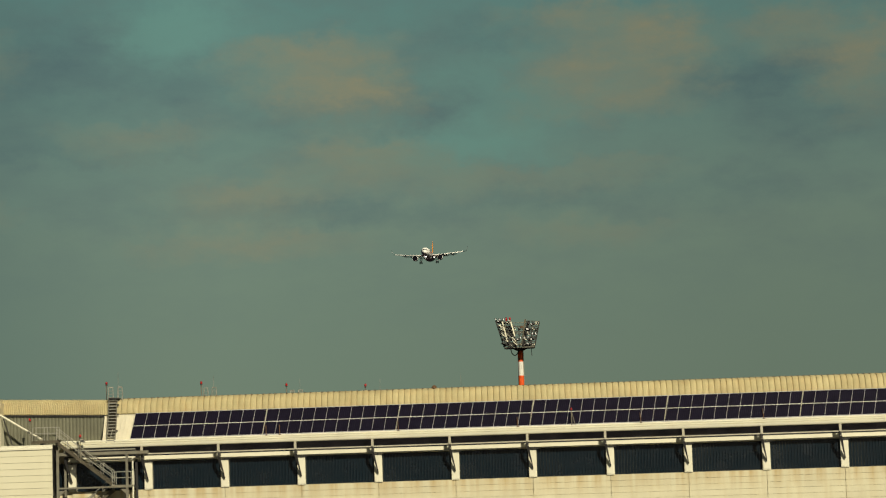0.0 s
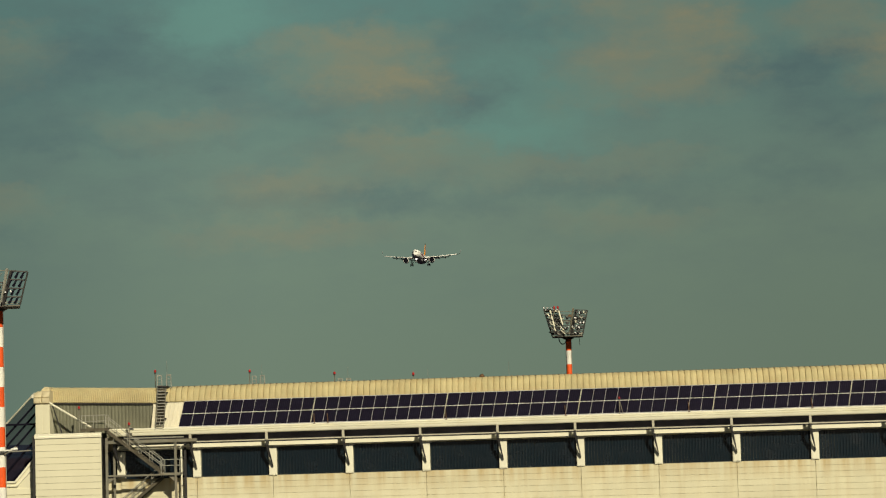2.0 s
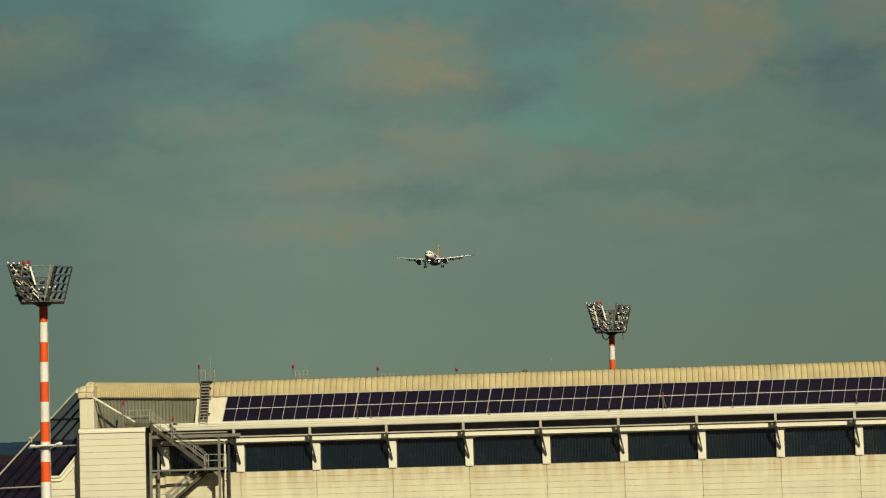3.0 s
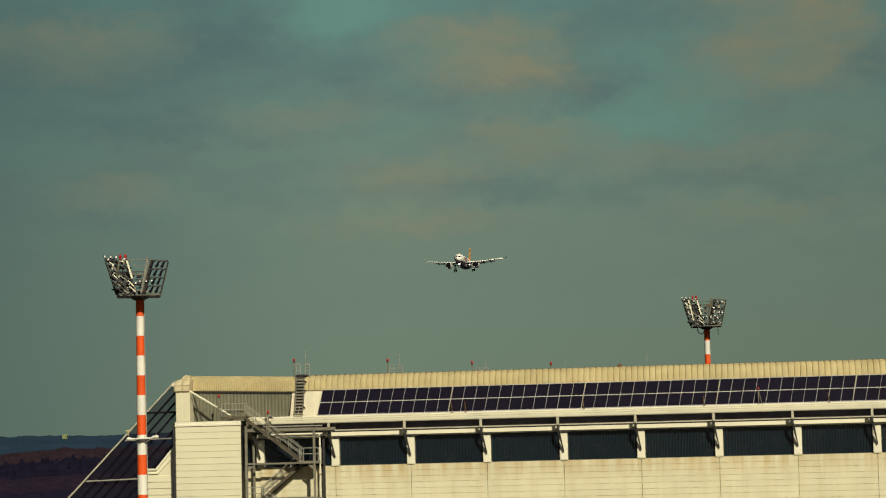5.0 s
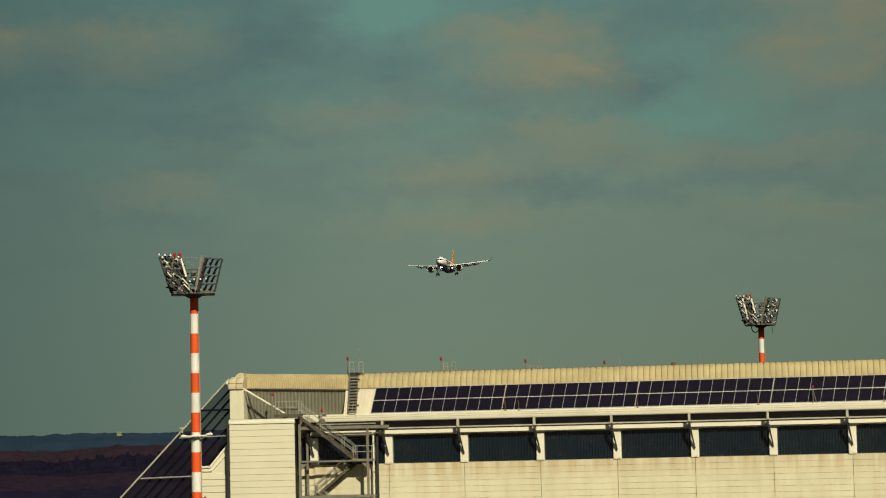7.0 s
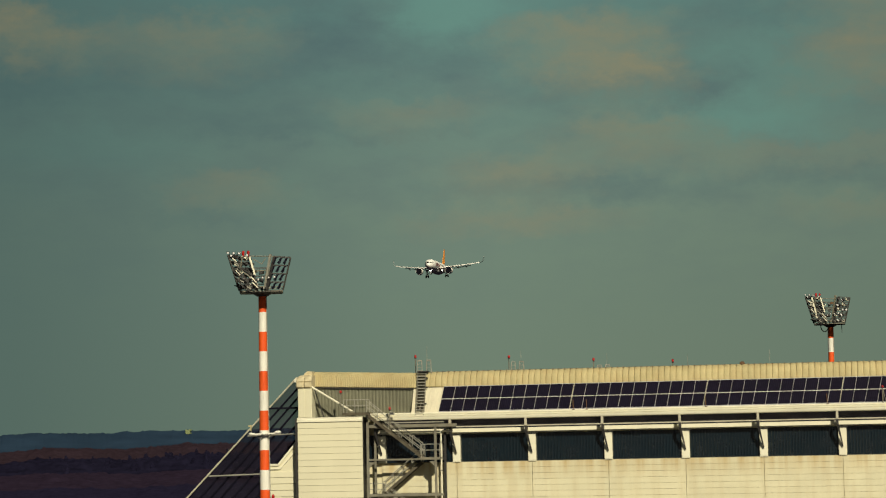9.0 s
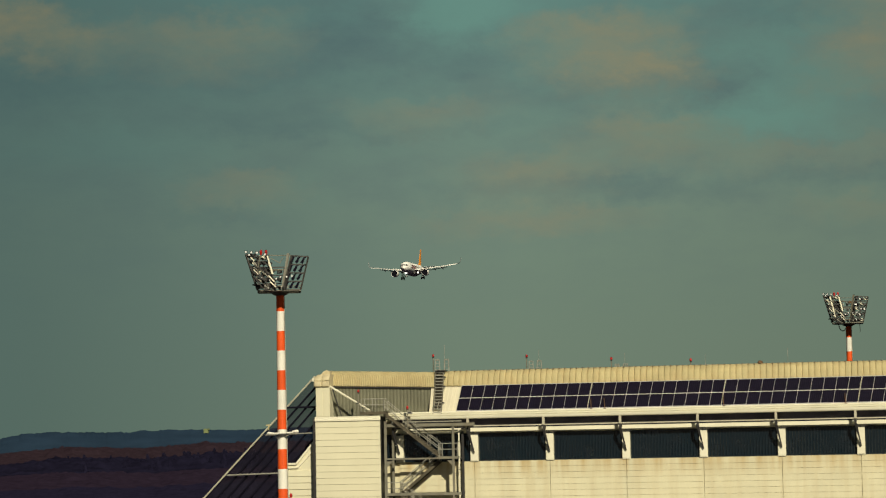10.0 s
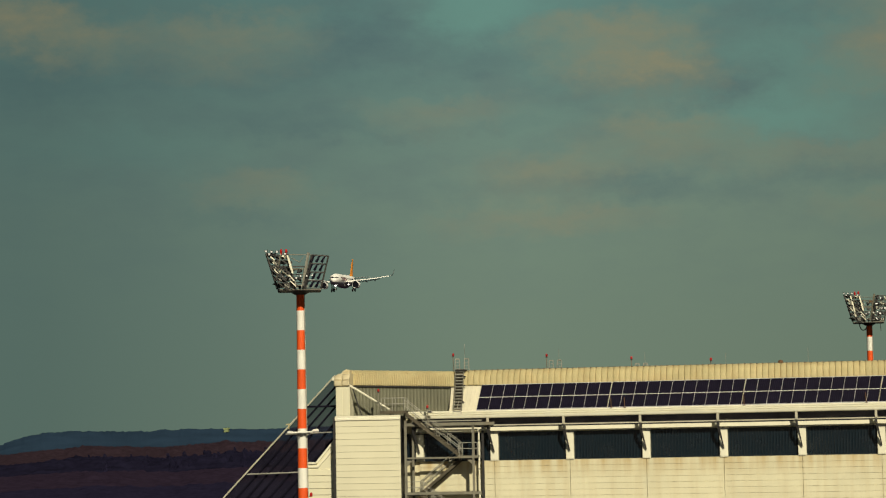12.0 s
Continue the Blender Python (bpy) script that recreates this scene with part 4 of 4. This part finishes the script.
    # slanting braces across the lamp frame
    for xa, za, xb, zb in ((-2.35, 29.9, -0.9, 28.7), (-2.2, 30.6, -1.2, 29.5), (-1.6, 31.0, -1.9, 29.2), (-1.9, 30.2, -0.8, 29.6), (-2.3, 29.5, -1.0, 28.5), (-2.0, 29.2, -1.4, 28.4), (-2.5, 30.3, -1.1, 29.1)):
        part("brace", Form().bar((xa, -2.1, za), (xb, -1.95, zb), 0.06, 0.09), STEEL if za > 30.3 else STEEL_DARK, t)
    rnd = random.Random(11)
    for k in range(26):
        v = (k + 0.5) / 26
        xa = -2.55 + 0.75 * (1 - v) + rnd.uniform(0.0, 1.15)
        za, ln = 28.5 + 2.6 * v, rnd.uniform(0.28, 0.62)
        m = (STEEL_DARK, GALV, STEEL_DARK, MAST_STEEL, WHITE_TRIM)[k % 5]
        part("lamp_bracket", Form().bar((xa, -2.12, za), (xa + ln * 0.75, -2.08, za - ln * rnd.uniform(0.5, 0.9)), 0.06, rnd.uniform(0.05, 0.10)), m, t)
    for k in range(10):
        xa = -1.3 + 0.23 * k
        part("lamp_bracket", Form().bar((xa, -1.9, 28.45 + rnd.uniform(0, 0.5)), (xa + rnd.uniform(-0.2, 0.2), -1.9, 28.35 + rnd.uniform(0.1, 0.3)), 0.06, 0.08), (GALV, STEEL_DARK)[k % 2], t)
    part("sensor", Form().loft([[(-1.85 - 0.22 * k, -1.2 + r * math.cos(q), 28.75 + r * math.sin(q)) for q in [math.tau * i / 8 for i in range(8)]] for k, r in ((0, 0.17), (1, 0.10), (2, 0.02))]), STEEL_DARK, t)
    # bright inner beams and top rail
    part("beam", Form().bar((0.20, -1.3, 28.4), (0.72, -1.6, 31.5 - drop), 0.20, 0.16), GALV if not full else STEEL, t)
    part("beam", Form().bar((0.42, -1.45, 28.35), (1.08, -1.75, 31.3 - drop), 0.20, 0.14), STEEL_DARK, t, "dark inner beam")
    part("beam", Form().bar((-0.60, -2.15, 29.55), (-1.02, -2.25, 31.25 - drop), 0.17, 0.15), WHITE_TRIM, t)
    if full:
        part("beam", Form().bar((-1.45, -2.0, 28.9), (-2.0, -2.0, 31.3), 0.22, 0.16), WHITE_TRIM, t)
        part("warning_plate", Form().box(0.1, 0.7, -1.5, -1.45, 30.5, 30.72), RUST, t)
    part("top_rail", Form().tube((-0.95, -1.5, 31.15), (0.95, -1.5, 31.10), 0.035), STEEL, t)
    part("top_rail", Form().tube((-0.9, 1.5, 30.2), (0.8, 1.5, 30.15), 0.035), STEEL, t)
    loopf = Form()
    for a, b in (((-0.7, -1.4, 30.9), (0.0, -1.4, 30.5)), ((0.0, -1.4, 30.5), (0.3, -1.4, 30.95)), ((-0.6, -1.4, 29.9), (0.4, -1.4, 29.95))):
        loopf.tube(a, b, 0.03)
    part("cable", loopf, STEEL, t)
    # small lamps along the top edge and in the well
    for x, z in ((-2.75, 31.62), (-2.3, 31.58), (-1.85, 31.56), (-1.2, 31.40), (-2.5, 31.38)):
        mount(lit, (x, -2.0, z - drop), Euler((radians(5), 0, radians(-12))), 0.58)
    for x, z in ((-0.3, 29.2), (0.05, 29.35), (0.55, 29.35), (1.0, 29.4), (-0.85, 29.1), (-1.5, 29.3)):
        mount(lit, (x, -1.75, z), Euler((radians(10), 0, radians(15))), 0.5)
    for x in (-1.52, -1.10):
        f = Form()
        f.loft([[(x + r * math.cos(a), -1.6 + r * math.sin(a), z - drop) for a in [math.tau * k / 8 for k in range(8)]] for r, z in ((0.06, 31.35), (0.10, 31.5), (0.12, 31.64), (0.09, 31.76), (0.03, 31.82))])
        part("red_lamp", f, LAMP_RED, t, "red obstruction lamp", smooth=True)
    return t


# ---------------- airliner ----------------
def build_airliner():
    """Nose along -y, wings along x; the origin lies between the engine inlets."""
    t = thing("airliner", "white twin engine airliner with an orange fin, wheels down", "aircraft")
    FZ = 1.80          # fuselage axis above the engines
    def ring(y, r, z, squash=1.0, n=22):
        return [(r * math.cos(a), y, z + r * squash * math.sin(a)) for a in [math.tau * k / n for k in range(n)]]
    st = [(-11.6, 0.05, -0.45), (-11.4, 0.42, -0.42), (-10.9, 0.86, -0.33), (-10.2, 1.25, -0.20), (-9.2, 1.60, -0.07), (-8.0, 1.84, 0), (-6.5, 1.96, 0), (-4, 1.98, 0), (14.5, 1.98, 0), (17.5, 1.78, 0.20), (20.5, 1.35, 0.60), (23.5, 0.80, 1.02), (25.6, 0.32, 1.25), (26.0, 0.10, 1.28)]
    part("fuselage", Form().loft([ring(y, r, FZ + z, 1.04) for y, r, z in st]), PLANE_WHITE, t, smooth=True)
    belly = Form()
    belly.loft([ring(y, r, FZ + z, 0.75) for y, r, z in ((0.5, 0.5, -1.3), (1.8, 1.5, -1.2), (3.5, 2.1, -1.15), (9.5, 2.1, -1.15), (11.5, 1.4, -1.1), (13, 0.4, -1.2))])
    part("belly_fairing", belly, PLANE_GREY, t, smooth=True)
    # cockpit windows
    def skin(x, z):
        """How far forward the nose reaches at that place across."""
        y = -11.6
        while y < -6.0:
            i = max(k for k in range(len(st)) if st[k][0] <= y)
            q = (y - st[i][0]) / (st[i + 1][0] - st[i][0])
            r, zc = st[i][1] + (st[i + 1][1] - st[i][1]) * q, st[i][2] + (st[i + 1][2] - st[i][2]) * q
            if math.hypot(x, (z - zc) / 1.04) <= r:
                return y
            y += 0.02
        return y
    for x0, x1 in ((-1.62, -1.22), (-1.16, -0.66), (-0.60, -0.04), (0.04, 0.60), (0.66, 1.16), (1.22, 1.62)):
        w = Form()
        w.face([(x, skin(x, z) - 0.13, FZ + z) for x, z in ((x0, 0.36), (x1, 0.36), (x1 * 0.94, 0.80), (x0 * 0.94, 0.80))])
        part("cockpit_window", w, PLANE_GLASS, t)
    win = Form()
    for sx in (-1, 1):
        for k in range(40):
            y = -6.2 + k * 0.53
            a = radians(14)
            win.box(sx * (1.985 * math.cos(a)) - 0.015, sx * (1.985 * math.cos(a)) + 0.015, y, y + 0.24, FZ + 0.38, FZ + 0.74)
    tagged(part("cabin_windows", win, PLANE_GLASS, t), kind="stuff")
    for sx in (-1, 1):
        mk = Form()
        for k, (y, ln) in enumerate(((-5.6, 1.5), (-3.8, 1.2), (-2.3, 1.6), (-0.4, 1.3), (1.2, 1.5))):
            mk.face([(sx * 2.012, y, FZ - 0.35), (sx * 2.012, y + ln, FZ - 0.35), (sx * 1.93, y + ln, FZ + 0.85), (sx * 1.93, y, FZ + 0.85)])
        part("livery_bar", mk, PLANE_MARK, t, "dull red livery mark")

    def foil(chord, thick, n=7):
        up = [(u, thick * chord * (2.6 * math.sqrt(u) * (1 - u) * 0.55 + 0.02)) for u in [k / n for k in range(n + 1)]]
        return [(u * chord, z) for u, z in up] + [(u * chord, -0.35 * z - 0.01) for u, z in reversed(up[1:-1])]

    def wing_form(stations, upright=False):
        f = Form()
        rings = []
        for pos, y, z, chord, th in stations:
            if upright:
                rings.append([(w, y + u, z) for u, w in [(a, b) for a, b in foil(chord, th)]])
            else:
                rings.append([(pos, y + u, z + w) for u, w in foil(chord, th)])
        return f.loft(rings)
    for s in (-1, 1):
        zz = lambda x: 1.10 + (x - 1.9) * 0.110 + 0.0022 * (x - 1.9) ** 2
        w = wing_form([(s * 0.8, 0.2, 1.0, 7.3, 0.13), (s * 1.9, 0.9, 1.1, 6.6, 0.13), (s * 6.4, 3.4, zz(6.4), 3.9, 0.12), (s * 12, 6.5, zz(12), 2.6, 0.11), (s * 16.7, 9.1, zz(16.7), 1.6, 0.10)])
        wing = part("wing", w, PLANE_WING, t, smooth=True)
        # slats lowered along the leading edge
        sl = Form()
        for a, b, ya, yb in ((2.6, 5.0, 1.25, 2.6), (6.7, 11.6, 3.5, 6.2), (11.7, 16.2, 6.25, 8.75)):
            sl.bar((s * a, ya - 0.20, zz(a) - 0.03), (s * b, yb - 0.20, zz(b) - 0.03), 0.42, 0.26)
        part("slat", sl, PLANE_WHITE, wing)
        fl = Form()
        for a, b, ya, yb in ((2.2, 6.2, 7.3, 7.4), (6.5, 12.6, 7.4, 9.3)):
            fl.bar((s * a, ya + 0.5, zz(a) - 0.42), (s * b, yb + 0.4, zz(b) - 0.36), 1.2, 0.24)
        part("flap", fl, PLANE_GREY, wing)
        for x, y in ((4.2, 5.4), (8.3, 6.0), (11.0, 7.3)):
            fa = Form().loft([ring_at(s * x, y + o, zz(x) - 0.38 - d, r) for o, d, r in ((-1.2, -0.05, 0.05), (-0.4, 0, 0.22), (1.6, 0.22, 0.24), (2.8, 0.5, 0.05))])
            part("flap_fairing", fa, PLANE_GREY, wing, smooth=True)
        tip = Form()
        rings = []
        for q in range(7):
            k = q / 6
            x, z = 16.7 + 1.05 * math.sin(k * 1.35), zz(16.7) + 2.35 * (1 - math.cos(k * 1.5)) / (1 - math.cos(1.5))
            c = 1.6 - 0.95 * k
            rings.append([(s * x, 9.1 + 1.5 * k + c * u, z + wv) for u, wv in ((0, 0), (0.3, 0.06), (1, 0.0), (0.3, -0.06))] if q < 3 else [(s * (x + wv), 9.1 + 1.5 * k + c * u, z) for u, wv in ((0, 0), (0.3, 0.06), (1, 0.0), (0.3, -0.06))])
        tip.loft(rings)
        part("sharklet", tip, SHARKLET, wing)
        # engine
        e = Form()
        e.loft([ring_at(s * 5.75, y, 0, r, 20) for y, r in ((0.05, 1.10), (-0.12, 1.15), (0.0, 1.20), (0.8, 1.28), (2.6, 1.22), (3.6, 0.98), (3.62, 0.70))], caps=False)
        eng = part("engine", e, PLANE_WHITE, t, smooth=True)
        i_ = Form()
        i_.loft([ring_at(s * 5.75, y, 0, r, 20) for y, r in ((0.02, 1.11), (0.12, 1.08), (0.16, 0.30), (0.05, 0.03))])
        part("fan", i_, PLANE_DARK, eng, "dark fan and spinner")
        x_ = Form().loft([ring_at(s * 5.75, y, 0, r, 14) for y, r in ((3.0, 0.68), (4.4, 0.42), (5.0, 0.10))])
        part("exhaust", x_, PLANE_DARK, eng)
        part("pylon", Form().loft([[(s * 5.6, y0, z0), (s * 5.9, y0, z0), (s * 5.9, y1, z0), (s * 5.6, y1, z0)] for y0, y1, z0 in ((0.9, 4.8, 1.05), (2.6, 6.0, 0.85), (3.4, 6.4, zz(5.75)))] ), PLANE_GREY, eng)
        # main wheels
        g = part("main_gear", Form().tube((s * 3.6, 6.3, 1.0), (s * 3.8, 6.3, -1.68), 0.16, sides=8).tube((s * 3.3, 6.3, -1.68), (s * 4.3, 6.3, -1.68), 0.12).tube((s * 2.4, 6.3, 0.9), (s * 3.7, 6.3, -1.3), 0.09), PLANE_GREY, t)
        for o in (-0.45, 0.45):
            part("wheel", Form().loft([[(s * 3.8 + o + d, 6.3 + r * math.cos(a), -1.68 + r * math.sin(a)) for a in [math.tau * k / 16 for k in range(16)]] for d, r in ((-0.2, 0.45), (-0.16, 0.56), (0.16, 0.56), (0.2, 0.45))]), RUBBER, g)
        part("gear_door", Form().box(s * 4.15 - 0.03, s * 4.15 + 0.03, 5.8, 6.9, -1.3, 0.8), PLANE_GREY, g)
        # tailplane
        h = wing_form([(s * 0.5, 19.6, FZ + 1.2, 3.7, 0.10), (s * 6.2, 23.2, FZ + 1.75, 1.5, 0.09)])
        part("tailplane", h, PLANE_GREY, t, smooth=True)
        # landing lights at the wing roots
        if s > 0:
            L = Form().loft([ring_at(3.0, y, 0.15, r, 12) for y, r in ((1.25, 0.05), (1.20, 0.24))])
            part("landing_light", L, LANDING_LIGHT, t, "bright landing light")
            part("light_arm", Form().tube((3.0, 1.35, 0.15), (3.0, 2.2, 1.1), 0.07), PLANE_GREY, t)
    fin = wing_form([(0, 17.2, FZ + 1.6, 6.2, 0.085), (0, 18.6, FZ + 2.6, 5.0, 0.085), (0, 22.9, FZ + 8.3, 2.1, 0.085)], upright=True)
    part("fin", fin, PLANE_ORANGE, t, "orange painted fin", smooth=True)
    n = part("nose_gear", Form().tube((0, -6.4, FZ - 1.7), (0, -6.6, -1.60), 0.12, sides=8).tube((-0.35, -6.6, -1.60), (0.35, -6.6, -1.60), 0.08), PLANE_GREY, t)
    for o in (-0.28, 0.28):
        part("wheel", Form().loft([[(o + d, -6.6 + r * math.cos(a), -1.60 + r * math.sin(a)) for a in [math.tau * k / 14 for k in range(14)]] for d, r in ((-0.13, 0.30), (-0.1, 0.38), (0.1, 0.38), (0.13, 0.30))]), RUBBER, n)
    part("taxi_light", Form().loft([[(r * math.cos(a) * 1.6, y, -0.35 + r * math.sin(a)) for a in [math.tau * k / 12 for k in range(12)]] for y, r in ((-6.7, 0.06), (-6.76, 0.30))]), LANDING_LIGHT, n, "bright taxi light")
    return t


def ring_at(x, y, z, r, n=10):
    return [(x + r * math.cos(a), y, z + r * math.sin(a)) for a in [math.tau * k / n for k in range(n)]]


# ---------------- build ----------------
sky_ob = build_sky()
build_ground()
far_ridge("hill_far", 3900, -32, 4, lambda a: 15 + 20 * (1 - math.exp(-max(0.0, a + 21.8) / 0.45)) + 1.2 * math.sin(a * 2.1) if a > -21.8 else 15 - 6 * (-21.8 - a), HILL, "far wooded hill, distance haze put into its blue grey colour")
build_woods()
wall = build_hangar_shell()
build_bays()
build_roof()
build_left_end()
build_hip()
build_stairs()
build_roof_things()
build_mast(-7.34, -35.10, 14.66, False, 0.22, 0.868, 2.11)
build_mast(30.69, 80.0, 1.0, True, 0.0)
airliner = build_airliner()
fh = thing("far_building", "pale far building on the hill crest", "building", at=(EYE[0] + 3850 * math.sin(radians(-16.49)), EYE[1] + 3850 * math.cos(radians(-16.49)), 29.6))
part("wall", Form().prism([(-3.8, 0), (3.0, 0), (3.4, 5.2), (-4.0, 5.0)], 0, 8), FAR_WALL, fh)
part("roof", Form().prism([(-5.2, 5.0), (4.6, 5.2), (3.8, 7.2), (-3.2, 6.8)], -0.5, 8.5), FAR_WALL, fh)
build_solar()
cladding(wall)


def motions():
    walk(airliner, [(t, pose(x, y, z, rx, ry, rz)) for t, x, y, z, rx, ry, rz in (
    (0, -25.44, 888.26, 106.68, -1.90, -0.60, -3.58),
    (0.5, -31.28, 877.29, 104.43, -1.96, -0.15, -3.45),
    (1, -37.02, 866.30, 102.18, -2.02, 0.30, -3.31),
    (1.5, -42.71, 855.26, 99.97, -2.08, 0.45, -3.17),
    (2, -48.36, 844.19, 97.83, -2.14, 0.60, -3.03),
    (2.5, -53.99, 833.09, 95.79, -2.20, 0.40, -2.88),
    (3.1, -60.75, 819.70, 93.49, -2.27, 0.16, -2.69),
    (3.8, -68.66, 804.00, 91.05, -2.36, -0.12, -2.45),
    (4.5, -76.60, 788.21, 88.86, -2.44, -0.40, -2.20),
    (5, -82.29, 776.87, 87.46, -2.50, -0.60, -2.01),
    (5.5, -88.01, 765.47, 86.19, -2.50, -0.80, -1.80),
    (6, -93.75, 754.02, 85.02, -2.50, -1.00, -1.59),
    (6.5, -99.50, 742.52, 83.95, -2.50, -1.20, -1.36),
    (7, -105.26, 730.95, 82.95, -2.50, -1.40, -1.12),
    (7.6, -112.18, 716.99, 81.81, -2.05, -1.25, -0.82),
    (8.2, -119.10, 702.95, 80.69, -1.60, -1.10, -0.51),
    (8.8, -126.00, 688.81, 79.53, -0.80, -0.95, -0.18),
    (9.5, -134.03, 672.20, 78.04, 0.30, -0.88, 0.23),
    (10, -139.74, 660.25, 76.83, 0.80, -0.85, 0.53),
    (10.5, -145.42, 648.23, 75.46, 0.95, -0.82, 0.85),
    (11, -151.07, 636.15, 73.86, 1.10, -0.80, 1.18),
    (11.5, -156.69, 623.99, 72.01, 1.40, -0.40, 1.52),
    (12, -162.29, 611.76, 69.86, 1.70, 0.00, 1.88),
    )])
    # the clouds drift slowly towards the west
    walk(sky_ob, [(0, pose(*EYE, 0, 0, -0.20)), (5.5, pose(*EYE, 0, 0, 0.38)), (12, pose(*EYE, 0, 0, 0.86))])


motions()
